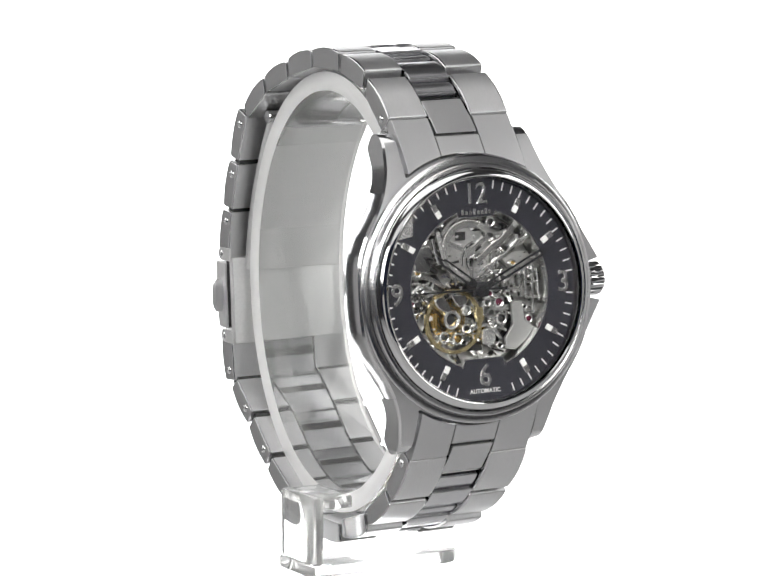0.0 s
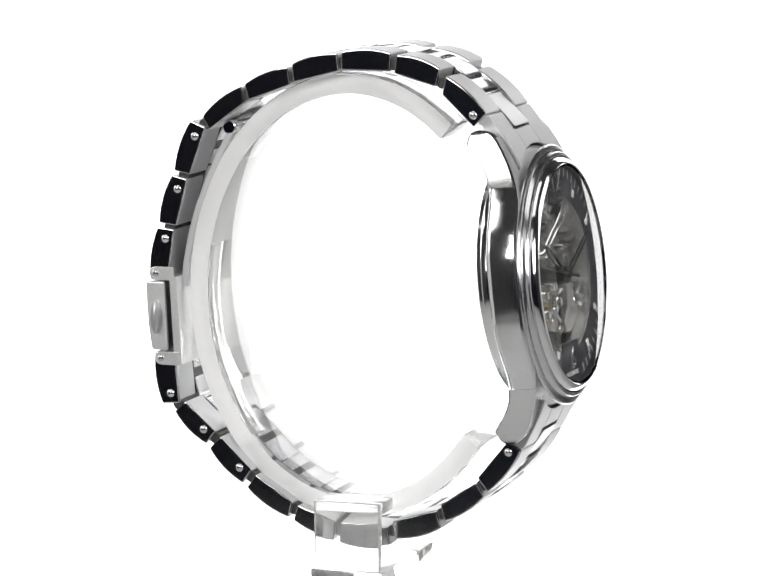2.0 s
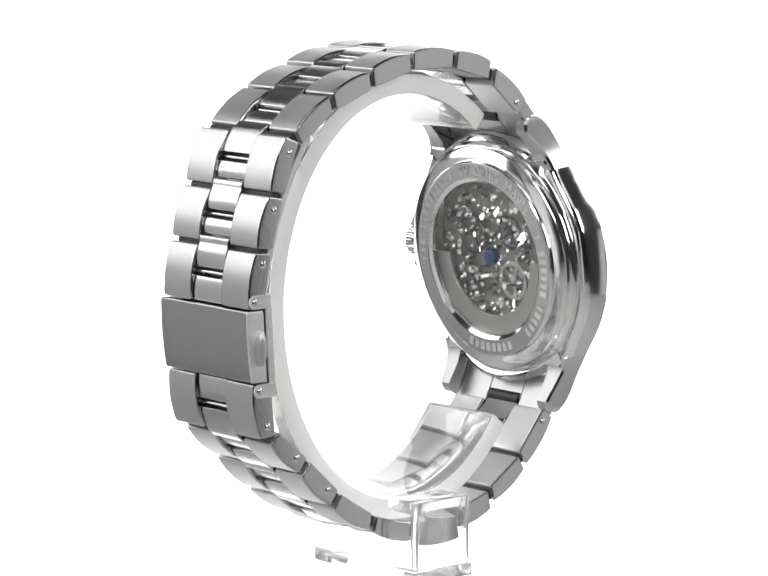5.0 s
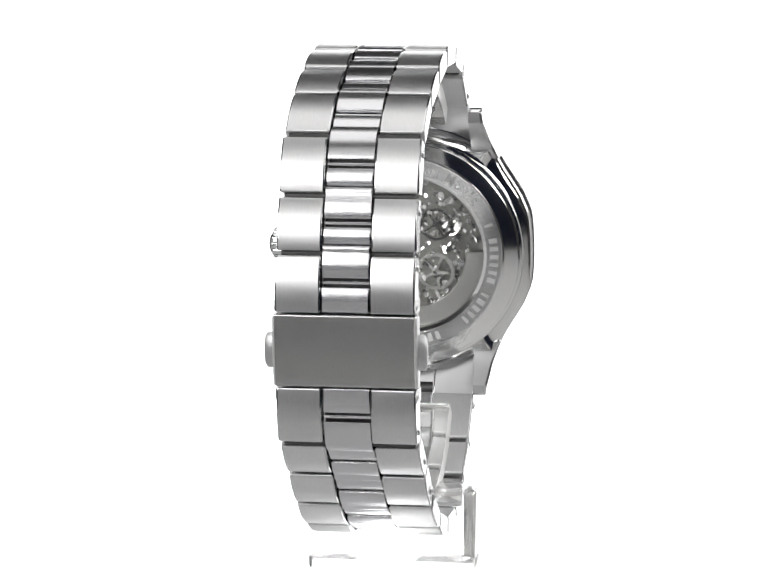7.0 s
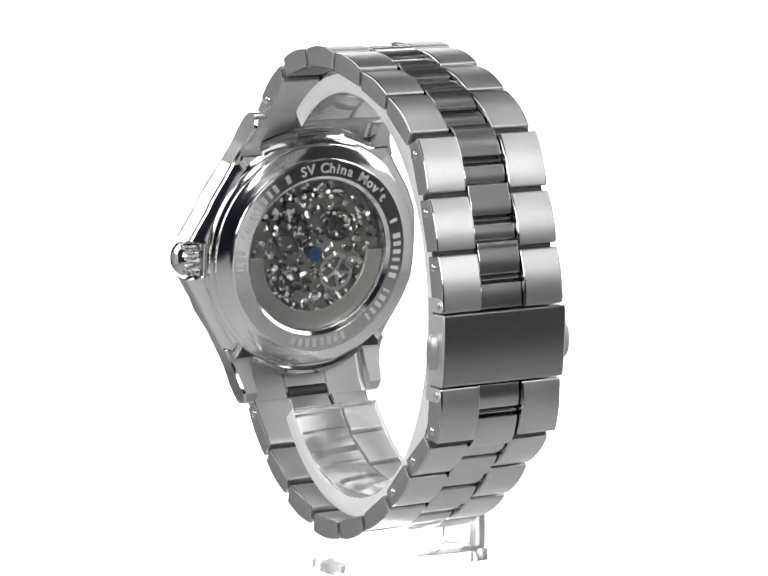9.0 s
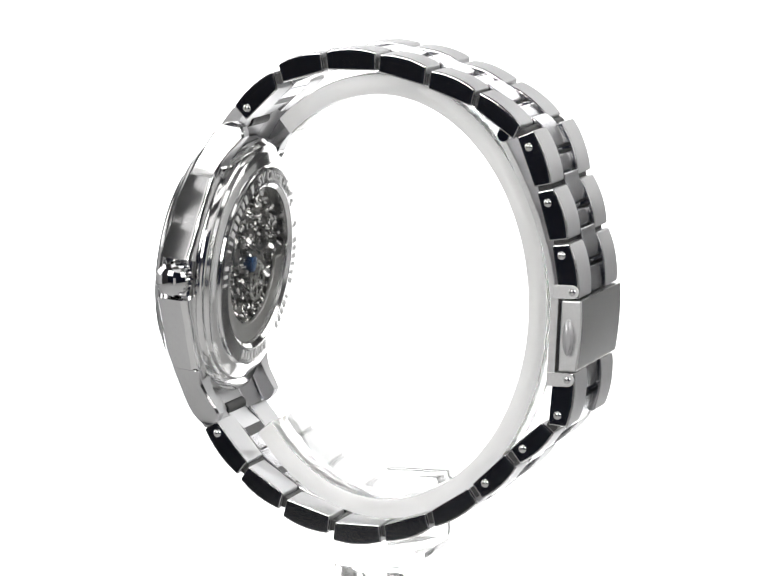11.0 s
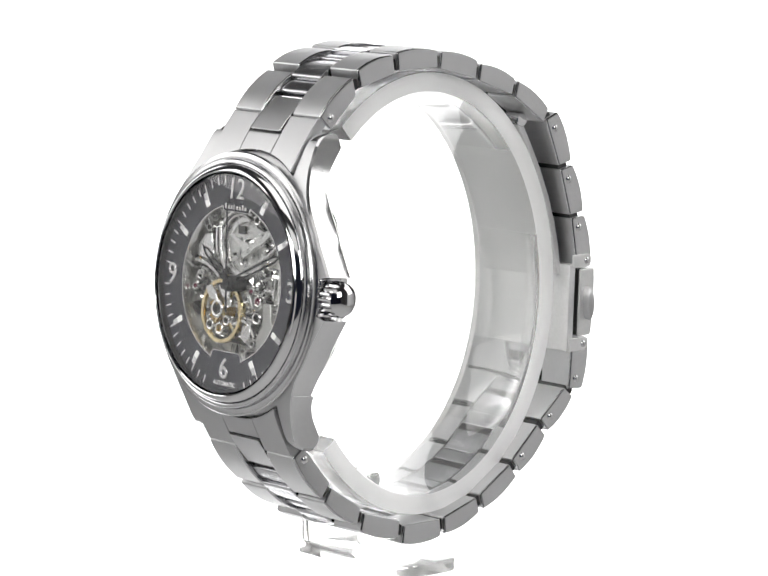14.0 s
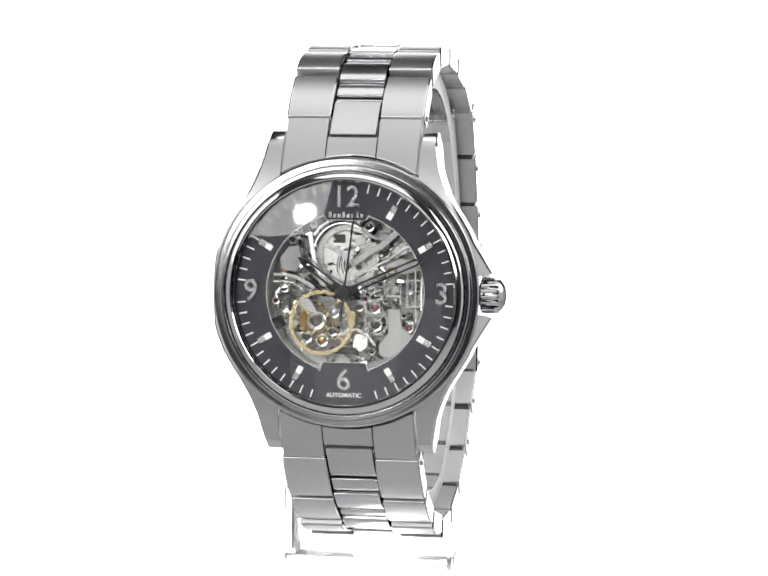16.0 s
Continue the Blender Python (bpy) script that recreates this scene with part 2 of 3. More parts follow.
def case_half_width(s, right):
    """Half width of the case, s millimetres above or below its middle; crown guards on the right."""
    a = abs(s)
    w = np.interp(a, [p[0] for p in SHOULDER], [p[1] for p in SHOULDER])
    if right and a < 8.5:
        w = 21.5 if a <= 3.2 else max(w, 23.8 - (a - 3.6) * 0.62)
    return float(w)


def case_front(s):
    a = abs(s)
    return -0.5 if a < 13 else -0.5 - 4.2 * ((a - 13) / 12) ** 1.5


def case_rear(s):
    a = abs(s)
    return -6.0 if a < 17 else -6.0 - 3.6 * min(1, (a - 17) / 6.5) ** 1.6


def case_body(watch):
    """Middle of the case: a ring with a round bore, cut straight between the lugs."""
    angles = [2 * math.pi * i / 180 for i in range(180)]
    corners = [math.atan2(sg * 19.0, sx * v) % (2 * math.pi) for sg in (1, -1) for sx in (1, -1) for v in (case_half_width(19.0, False), 10.5)]
    guard = [math.atan2(sg * v, case_half_width(v, True)) % (2 * math.pi) for sg in (1, -1) for v in (3.15, 3.25)]
    angles = sorted(angles + corners + guard)
    bm = bmesh.new()
    rings = []
    for a in angles:
        c, s = math.cos(a), math.sin(a)
        lo, hi = 0.0, 40.0
        for _ in range(40):
            r = (lo + hi) / 2
            inside = (abs(r * s) <= 19.0 or r <= 22.1) and abs(r * c) <= case_half_width(r * s, c > 0)
            lo, hi = (r, hi) if inside else (lo, r)
        r = lo
        col = []
        for rad in (18.4, 18.4 + (r - 18.4) * 0.35, 18.4 + (r - 18.4) * 0.7, r - 0.35):
            col.append((rad, case_front(rad * s)))
        col += [(r, case_front(r * s) - 0.35), (r, case_rear(r * s) + 1.2), (r - 0.4, case_rear(r * s) + 0.5), (r - 1.3, case_rear(r * s)), (18.3, -6.0), (18.3, case_front(17 * s) - 0.3)]
        rings.append([bm.verts.new((q * c, q * s, h)) for q, h in col])
    k = len(rings)
    for i in range(k):
        a, b = rings[i], rings[(i + 1) % k]
        m = len(a)
        for j in range(m):
            bm.faces.new((a[j], b[j], b[(j + 1) % m], a[(j + 1) % m]))
    case = part("case", bm, CASE_BRUSHED, watch, "satin steel watch case with polished flanks", CASE, FLANK,
                lambda f: abs((CASE.to_3x3().inverted() @ f.normal).z) < 0.75)
    case.data.materials.append(BACKSTEEL)
    for p in case.data.polygons:
        if p.normal.dot(CASE.col[2].to_3d()) < -0.3:
            p.material_index = 2
    # four lugs
    for su in (1, -1):
        for sv in (1, -1):
            bm = bmesh.new()
            rows = []
            for s in (16.6, 17.8, 19.0, 20.2, 21.4, 22.6, 23.7, 24.6, 25.3, 25.8, 26.0):
                w = case_half_width(s, False) + 0.03
                nf, nr = case_front(s) + 0.03, case_rear(s) - 0.03
                tip = max(0.0, (s - 23.6) / 2.4)
                nip = (1 - math.sqrt(max(0.0, 1 - tip * tip))) * (nf - nr) * 0.36
                nf, nr = nf - nip, nr + nip
                rows.append([bm.verts.new((su * u, sv * s, n)) for u, n in ((11.45, nr), (w - 0.4, nr), (w, nr + 0.4), (w, nf - 0.35), (w - 0.35, nf), (11.45, nf))])
            for a, b in zip(rows, rows[1:]):
                for j in range(6):
                    bm.faces.new((a[j], b[j], b[(j + 1) % 6], a[(j + 1) % 6]))
            bm.faces.new(rows[0])
            bm.faces.new(rows[-1][::-1])
            part("lug", bm, CASE_BRUSHED, watch, "", CASE, FLANK, lambda f: abs((CASE.to_3x3().inverted() @ f.normal).z) < 0.75)
    # bezel, crystal, case back
    part("bezel", lathe([(18.2, -0.8), (19.6, -0.8), (19.62, 0.95), (19.5, 1.35), (19.15, 1.8), (18.75, 2.15), (18.5, 2.25), (18.32, 2.15), (18.2, 1.2)], 160),
         BEZEL, watch, "polished sloping steel bezel", CASE)
    part("shoulder_ring", lathe([(19.66, -0.9), (21.3, -0.9), (21.75, -0.5), (21.75, -0.3), (21.55, -0.05), (21.1, 0.08), (20.66, 0.1), (20.57, 0.0), (20.5, 0.1), (20.47, 0.8), (20.3, 1.0), (19.9, 1.08), (19.72, 1.0), (19.66, 0.8)], 160),
         RING, watch, "satin stepped steel ring round the bezel", CASE)
    dome = [(r, 3.05 - 1.12 * (r / 18.2) ** 2.4) for r in (0, 4, 8, 11, 13.5, 15.5, 16.8, 17.6, 18.0)]
    low = [(r, 2.05 - 0.72 * (r / 18.2) ** 2.4) for r in (18.15, 16, 13, 10, 6, 0)]
    cr = part("crystal", lathe(dome + [(18.15, 1.65)] + low, 96, closed=False), CRYSTAL, watch, "domed clear mineral crystal", CASE)
    cr.visible_shadow = False
    part("case_back", lathe([(13.7, -8.9), (14.3, -9.35), (17.1, -9.2), (17.3, -9.02), (17.34, -8.6), (17.55, -8.5), (19.5, -8.25), (19.8, -8.0), (19.9, -7.4), (20.35, -7.2), (20.5, -6.9), (20.5, -5.98), (13.7, -5.98)], 128), BACKSTEEL, watch,
         "polished steel case back with engraved ring", CASE)
    part("engraved_ring", lathe([(14.4, -9.3), (16.9, -9.15), (16.9, -9.27), (14.4, -9.42)], 128), ENGRAVED, bpy.data.objects["case_back"], "darkened engraved ring", CASE)
    gl = part("back_window", lathe([(0, -8.9), (13.68, -8.9), (13.68, -7.9), (0, -7.9)], 64, closed=False), CRYSTAL, watch, "clear glass window in the case back", CASE)
    gl.visible_shadow = False
    return case


def case_text(watch):
    """Engraving round the case back; what cannot be read stands as bars."""
    r = 15.65
    back = bpy.data.objects["case_back"]
    step = 5.3
    turned = 73.0
    for ch in "SV China Mov't":
        wide = step * {"M": 1.45, "i": 0.6, "'": 0.6, " ": 0.8, "C": 1.15}.get(ch, 1.0)
        a = radians(turned + wide / 2)
        turned += wide
        if ch == " ":
            continue
        bm = text_bm(ch, 2.5, 0.05)
        bmesh.ops.scale(bm, vec=(-1, 1, 1), verts=bm.verts)
        m = CASE @ Matrix.Translation((r * math.cos(a), r * math.sin(a), -9.43)) @ Matrix.Rotation(a - math.pi / 2, 4, "Z")
        part("engraved_letter", bm, ETCHED, back, "", m)
    rnd = random.Random(3)
    spans = [(-5, 68), (160, 232), (250, 292)]
    for lo, hi in spans:
        d = lo
        while d < hi:
            a, w = radians(d), rnd.uniform(0.35, 0.95)
            q = [((r + y) * math.cos(a + x / r), (r + y) * math.sin(a + x / r)) for x, y in ((-w / 2, -0.75), (w / 2, -0.75), (w / 2, 0.75), (-w / 2, 0.75))]
            bm = prism(q, -9.33, -9.46, flat)
            part("engraved_bar", bm, ETCHED, back, "", CASE)
            d += step * (2 if rnd.random() < 0.14 else 1)


def crown(watch):
    """Ribbed crown at three o'clock."""
    bm = bmesh.new()
    prof = [(0.0, 20.60), (1.6, 20.60), (1.6, 21.60), (2.5, 21.70), (2.9, 22.00), (2.9, 24.50), (2.65, 24.80), (2.2, 25.20), (1.6, 25.55), (0.8, 25.75), (0.0, 25.80)]
    rings = []
    k = 72
    for r, h in prof:
        ring = []
        for i in range(k if r else 1):
            a = 2 * math.pi * i / k
            q = r * (1 - (0.09 if 21.9 < h < 24.6 and i % 4 < 2 else 0))
            ring.append(bm.verts.new((h, q * math.cos(a), -3.2 + q * math.sin(a))))
        rings.append(ring)
    for a, b in zip(rings, rings[1:]):
        for i in range(k):
            vs = list(dict.fromkeys([a[i % len(a)], a[(i + 1) % k % len(a)], b[(i + 1) % k % len(b)], b[i % len(b)]]))
            if len(vs) > 2:
                bm.faces.new(vs)
    part("crown", bm, POLISHED, watch, "polished ribbed steel crown", CASE)


WIDE = CASE @ Matrix.Diagonal((1.045, 1.045, 1, 1))


def dial(watch):
    bm = lathe([(12.3, -0.12), (17.3, -0.12), (17.3, 0.0), (12.3, 0.0)], 128)
    ring = part("dial", bm, DIAL, watch, "black ring dial with silver numerals and open centre", WIDE)
    part("dial_edge", lathe([(12.26, -0.25), (12.42, -0.25), (12.42, 0.06), (12.26, 0.06)], 128), NUMERAL, ring, "thin silver rim", WIDE)
    part("flange", lathe([(17.3, 0.01), (17.4, 0.01), (17.4, 1.1), (17.3, 1.1)], 128), BLACK, ring, "", WIDE)
    # tabs that reach into the opening at twelve and six
    for sg, half, deep in ((1, 3.0, 11.25), (-1, 3.3, 10.75)):
        outer = [(-half - 0.1, sg * (deep - 0.12)), (half + 0.1, sg * (deep - 0.12)), (half + 0.75, sg * 12.0), (-half - 0.75, sg * 12.0)]
        inner = [(-half, sg * deep), (half, sg * deep), (half + 0.6, sg * 12.6), (-half - 0.6, sg * 12.6)]
        part("tab_rim", prism(outer, -0.2, 0.03, flat), NUMERAL, ring, "", WIDE)
        part("tab", prism(inner, -0.1, 0.07, flat), DIAL, ring, "", WIDE)
    # maker's mark at twelve: plain raised bars of uneven height
    for i in range(8):
        x = -2.45 + i * 0.7
        part("mark_bar", box_uvn(x - 0.24, x + 0.24, 11.55, 12.15 + 0.3 * (i in (0, 3, 6)), 0.06, 0.2), NUMERAL, ring, "", WIDE)
    tick = part("minute_tick", box_uvn(-0.12, 0.12, 16.4, 17.75, 0.0, 0.05), WHITE, ring, "white printed minute tick")
    mcase = CASE.copy()
    mcase.translation = DIAL_C * MM
    first = True
    for i in range(60):
        if i % 15 in (0, 1, 14) and i not in (14, 16, 44, 46):
            continue
        if i in (29, 31, 28, 32):
            continue
        m = mcase @ Matrix.Rotation(-radians(6 * i), 4, "Z")
        if first:
            tick.matrix_basis, first = m, False
        else:
            again(tick, ring, m)
    block = part("hour_index", soften(box_uvn(-0.52, 0.52, 13.75, 16.3, 0.0, 0.45), 0.1, 1), NUMERAL, ring, "applied polished baton index")
    lume = part("lume_dot", soften(box_uvn(-0.46, 0.46, 13.83, 15.0, 0.4, 0.49), 0.03, 1), LUME, ring, "white luminous square on the index")
    first = True
    for h in (1, 2, 4, 5, 7, 8, 10, 11):
        m = mcase @ Matrix.Rotation(-radians(30 * h), 4, "Z")
        if first:
            block.matrix_basis, lume.matrix_basis, first = m, m, False
        else:
            again(block, ring, m)
            again(lume, ring, m)
    for body, u, s, sx in (("12", 0, 14.7, 0.92), ("3", 15.1, 0, 1), ("6", 0, -13.5, 1), ("9", -14.8, 0, 1)):
        part("numeral", text_bm(body, 4.7, 0.14, sx, 0.1), NUMERAL, ring, "applied polished steel numeral", WIDE @ Matrix.Translation((u, s, 0.17)))
    part("dial_text", text_bm("AUTOMATIC", 0.95, 0.02), WHITE, ring, "small white lettering", WIDE @ Matrix.Translation((0, -15.75, 0.03)))


def pointer(length, tail, wide, n0):
    """An open pointer: two thin rails that meet in a tip."""
    w, t = wide / 2, 0.3
    bm = prism([(-w, 2.2), (-w + t, 2.2), (-w + t, length - 1.6), (0, length - 0.9), (w - t, length - 1.6), (w - t, 2.2), (w, 2.2), (w, length - 1.5), (0, length), (-w, length - 1.5)], n0, n0 + 0.16, flat)
    prism([(-w * 0.6, -tail), (w * 0.6, -tail), (w, 2.3), (-w, 2.3)], n0 + 0.005, n0 + 0.155, flat, bm)
    return bm


def pointers(watch):
    part("hour_pointer", pointer(9.2, 1.6, 1.25, 0.25), BLACK, watch, "black edged hour pointer", WIDE @ Matrix.Rotation(radians(54), 4, "Z"))
    part("minute_pointer", pointer(13.6, 1.8, 1.15, 0.5), BLACK, watch, "black edged minute pointer", WIDE @ Matrix.Rotation(-radians(66), 4, "Z"))
    part("pointer_hub", lathe([(0, -2.2), (1.25, -2.2), (1.25, 0.72), (0.9, 0.85), (0, 0.85)], 32, closed=False), BLACK, watch, "", WIDE)
    bm = prism([(-0.2, -4.6), (0.2, -4.6), (0.11, 14.2), (-0.11, 14.2)], 0.9, 1.0, flat)
    lathe([(0, 0.86), (0.7, 0.86), (0.7, 1.05), (0, 1.05)], 24, bm, False)
    return part("seconds_pointer", bm, BLACK, watch, "thin black seconds pointer")


def slanted(q, a, b, rnd, bm):
    """A small block whose top leans a little."""
    gu, gs = rnd.uniform(-0.7, 0.7), rnd.uniform(-0.7, 0.7)
    c = q[0]
    prism(q, a, b, lambda p, h: (p[0], p[1], h if h == a else h + gu * (p[0] - c[0]) + gs * (p[1] - c[1])), bm)


def movement(watch):
    """Skeleton movement, seen through the dial and through the back."""
    core = part("movement", lathe([(0, -5.6), (16.6, -5.6), (16.6, -3.6), (12.4, -3.6), (12.2, -4.2), (0, -4.2)], 96, closed=False), FLOOR, watch, "skeletonised automatic movement with open wheels", WIDE)
    part("movement_ring", lathe([(12.25, -3.58), (16.5, -3.58), (16.5, -0.3), (12.25, -0.3)], 96), MOVE_LIGHT, core, "", WIDE)
    rnd = random.Random(7)

    def plate_at(poly, n0, n1, mt, name="bridge", edge=0.12):
        # tops lean a little, each its own way, as hand-finished bridges do
        gu, gs = rnd.uniform(-0.09, 0.09), rnd.uniform(-0.09, 0.09)
        cu, cs = sum(p[0] for p in poly) / len(poly), sum(p[1] for p in poly) / len(poly)
        put = lambda p, h: (p[0], p[1], h + (gu * (p[0] - cu) + gs * (p[1] - cs)) * (h == n1))
        return part(name, soften(prism(poly, n0, n1, put), edge, 1), mt, core, "", WIDE, flatten=True)

    def arm(points, wide, n0, n1, mt, name="arm"):
        """A curved strip along points, wide millimetres across."""
        left, right = [], []
        for i, p in enumerate(points):
            a, b = points[max(0, i - 1)], points[min(len(points) - 1, i + 1)]
            dx, dy = b[0] - a[0], b[1] - a[1]
            ln = math.hypot(dx, dy)
            left.append((p[0] - dy / ln * wide / 2, p[1] + dx / ln * wide / 2))
            right.append((p[0] + dy / ln * wide / 2, p[1] - dx / ln * wide / 2))
        return plate_at(left + right[::-1], n0, n1, mt, name, 0.08)

    def arc(cu, cs, r, a0, a1, k=16):
        return [(cu + r * math.cos(radians(a0 + (a1 - a0) * i / k)), cs + r * math.sin(radians(a0 + (a1 - a0) * i / k))) for i in range(k + 1)]

    # barrel under twelve: toothed wheel, cover, coiled spring; a dark plate paints a slot's shade
    part("barrel", gear_bm(5.0, 84, -3.0, -2.5, -0.1, 5.6, 0.3, 0.9, 3, 0.6), MOVE_LIGHT, core, "toothed barrel wheel", WIDE)
    plate_at(arc(-0.1, 5.6, 3.95, 0, 345, 36), -3.3, -2.75, MOVEMENT, "barrel_cover")
    for k in range(7):
        arm(arc(1.4, 4.2, 0.9 + 0.38 * k, 100, 215, 12), 0.16, -2.74, -2.5, MOVE_DARK if k % 2 else MOVE_LIGHT, "spring_coil")
    plate_at([(-2.4, 7.6), (-0.6, 7.6), (-0.6, 8.9), (-2.4, 8.9)], -2.74, -2.55, MOVE_DARK, "slot_shade")
    arm(arc(-0.6, 6.0, 5.4, 62, 150), 0.5, -2.2, -1.5, MOVE_LIGHT)
    arm(arc(-0.6, 6.0, 4.7, 55, 168), 0.28, -2.3, -1.6, MOVE_LIGHT)
    arm([(-5.9, 9.2), (-5.6, 7.2), (-5.2, 5.0), (-4.4, 3.2), (-3.4, 2.2)], 0.7, -2.2, -1.5, MOVE_LIGHT)
    arm([(-6.8, 8.2), (-6.5, 6.0), (-6.0, 4.2)], 0.5, -2.4, -1.7, SPARK)
    # long curved arm towards two, plates beside it; the dark one paints a gap's shade
    arm([(0.6, 4.3), (2.0, 5.2), (3.4, 6.3), (5.2, 7.2), (6.6, 8.4), (7.9, 9.6)], 1.0, -2.1, -1.3, MOVE_LIGHT)
    arm([(2.2, 9.9), (3.4, 8.8), (5.0, 8.3), (6.4, 8.6)], 0.55, -2.3, -1.6, MOVEMENT)
    arm([(1.2, 2.6), (3.4, 3.6), (6.0, 5.0), (8.6, 6.9), (10.2, 7.4)], 0.4, -2.5, -1.9, MOVE_LIGHT)
    plate_at([(3.5, 5.2), (5.4, 6.3), (6.8, 7.4), (5.6, 5.2), (4.6, 4.2)], -4.1, -3.4, MOVE_DARK, "shade_plate")
    plate_at([(5.6, 4.2), (8.0, 5.4), (10.6, 5.2), (11.4, 3.6), (7.4, 2.4)], -3.6, -2.7, PLAIN)
    plate_at([(6.4, 6.2), (8.6, 8.0), (10.0, 6.6), (8.4, 5.8)], -3.4, -2.4, MOVEMENT)
    for x, y in ((1.8, 1.9), (4.2, 2.4), (6.6, 1.4)):
        plate_at([(x - 0.9, y - 0.3), (x + 0.9, y - 0.1), (x + 0.8, y + 0.35), (x - 0.8, y + 0.25)], -2.6, -2.0, MOVE_LIGHT)
    # bright polished cock at ten, curved levers below it
    plate_at([(-10.4, 3.4), (-8.0, 3.0), (-7.0, 5.0), (-7.6, 7.2), (-9.2, 7.0), (-10.6, 5.2)], -2.3, -1.5, SPARK)
    arm([(-11.6, 2.6), (-9.8, 2.6), (-8.0, 2.2), (-6.4, 1.4), (-5.2, 0.6)], 0.6, -2.2, -1.6, MOVE_LIGHT)
    arm([(-11.8, 1.4), (-10.2, 1.6), (-8.4, 1.2), (-7.0, 0.4)], 0.35, -2.4, -1.8, MOVEMENT)
    arm([(-11.2, -0.4), (-10.4, 0.6), (-9.0, 0.9)], 0.5, -2.4, -1.7, MOVE_LIGHT)
    # balance: gilt ring, spring, white cock over it
    bm = lathe([(4.45, -2.2), (5.0, -2.2), (5.0, -1.6), (4.45, -1.6)], 72, center=(-4.0, -4.7))
    for a in (0.9, 0.9 + math.pi / 2):
        d = (math.cos(a), math.sin(a))
        q = [(-4.0 + d[0] * x - d[1] * y, -4.7 + d[1] * x + d[0] * y) for x, y in ((-4.5, -0.2), (4.5, -0.2), (4.5, 0.2), (-4.5, 0.2))]
        prism(q, -2.1, -1.7, flat, bm)
    part("balance_wheel", bm, PALE_GOLD, core, "gilt balance wheel ring", WIDE)
    bm = bmesh.new()
    for k in range(6):
        rr = 0.9 + 0.4 * k
        lathe([(rr, -2.7), (rr + 0.12, -2.7), (rr + 0.12, -2.5), (rr, -2.5)], 40, bm, True, (-4.6, -4.4))
    part("hairspring", bm, GOLD, core, "", WIDE)
    plate_at([(-7.6, -1.2), (-6.2, -0.7), (-5.2, -1.6), (-4.4, -3.2), (-5.6, -3.2), (-7.0, -2.4)], -1.5, -1.1, SPARK, "balance_cock")
    plate_at([(-4.6, -0.5), (-1.8, -0.9), (-1.6, -2.1), (-3.2, -2.6), (-4.0, -1.6)], -1.6, -1.2, SPARK, "balance_cock")
    plate_at([(-7.4, -3.4), (-6.4, -3.2), (-6.6, -6.2), (-7.4, -6.0)], -2.9, -2.3, GOLD)
    plate_at([(0.0, -2.9), (1.3, -2.9), (1.4, -5.0), (0.1, -5.1)], -2.4, -1.6, PALE_GOLD)
    plate_at([(1.2, -6.4), (3.2, -6.2), (3.4, -8.2), (2.2, -9.2), (0.9, -8.4)], -2.6, -1.8, MOVE_LIGHT)
    plate_at([(-3.2, -9.4), (1.6, -9.6), (1.2, -8.6), (-2.6, -8.4)], -3.4, -2.8, MOVE_DARK)
    arm([(-1.4, -6.6), (0.2, -6.0), (1.6, -5.6), (3.4, -6.6), (4.4, -8.0)], 0.5, -2.3, -1.7, MOVE_LIGHT)
    arm([(1.6, -1.2), (2.6, -1.8), (3.2, -3.2), (4.8, -3.6), (5.8, -3.0)], 0.45, -2.3, -1.7, MOVEMENT)
    # flat grey plate at five
    plate_at([(6.4, -2.4), (8.3, -2.4), (8.6, -5.3), (10.4, -6.6), (8.9, -8.5), (6.9, -9.9), (5.3, -9.7), (5.0, -8.1), (6.5, -6.0)], -2.2, -1.5, PLAIN)
    # open frame of rods at three
    for x0, x1, y0, y1 in ((9.2, 9.55, -2.2, 3.2), (10.5, 10.8, -4.6, 3.6), (11.4, 11.7, -2.6, 2.4), (9.2, 11.6, 1.9, 2.2), (9.6, 11.6, 0.2, 0.55), (9.2, 11.4, -2.2, -1.9), (9.2, 10.9, -4.4, -4.1), (8.2, 8.45, -1.8, 1.6), (6.0, 8.4, -0.6, -0.25)):
        plate_at([(x0, y0), (x1, y0), (x1, y1), (x0, y1)], -2.6, -1.8, MOVE_LIGHT, "rod", 0.05)
    # small wheels and ring settings round the pivots
    for i, (u, w, r, t, n, mt) in enumerate(((4.0, 0.4, 1.9, 34, -2.9, MOVE_LIGHT), (7.4, 0.6, 1.7, 30, -3.2, MOVEMENT), (4.4, -4.6, 2.0, 36, -3.1, MOVE_LIGHT), (-9.6, -1.6, 1.5, 26, -3.0, MOVE_DARK), (9.2, -0.8, 1.3, 24, -3.4, MOVEMENT), (1.4, -7.4, 1.5, 26, -3.3, GOLD))):
        part("wheel", gear_bm(r, t, n, n + 0.3, u, w, 0.25, 0.5, 3 + i % 3, i), mt, core, "", WIDE)
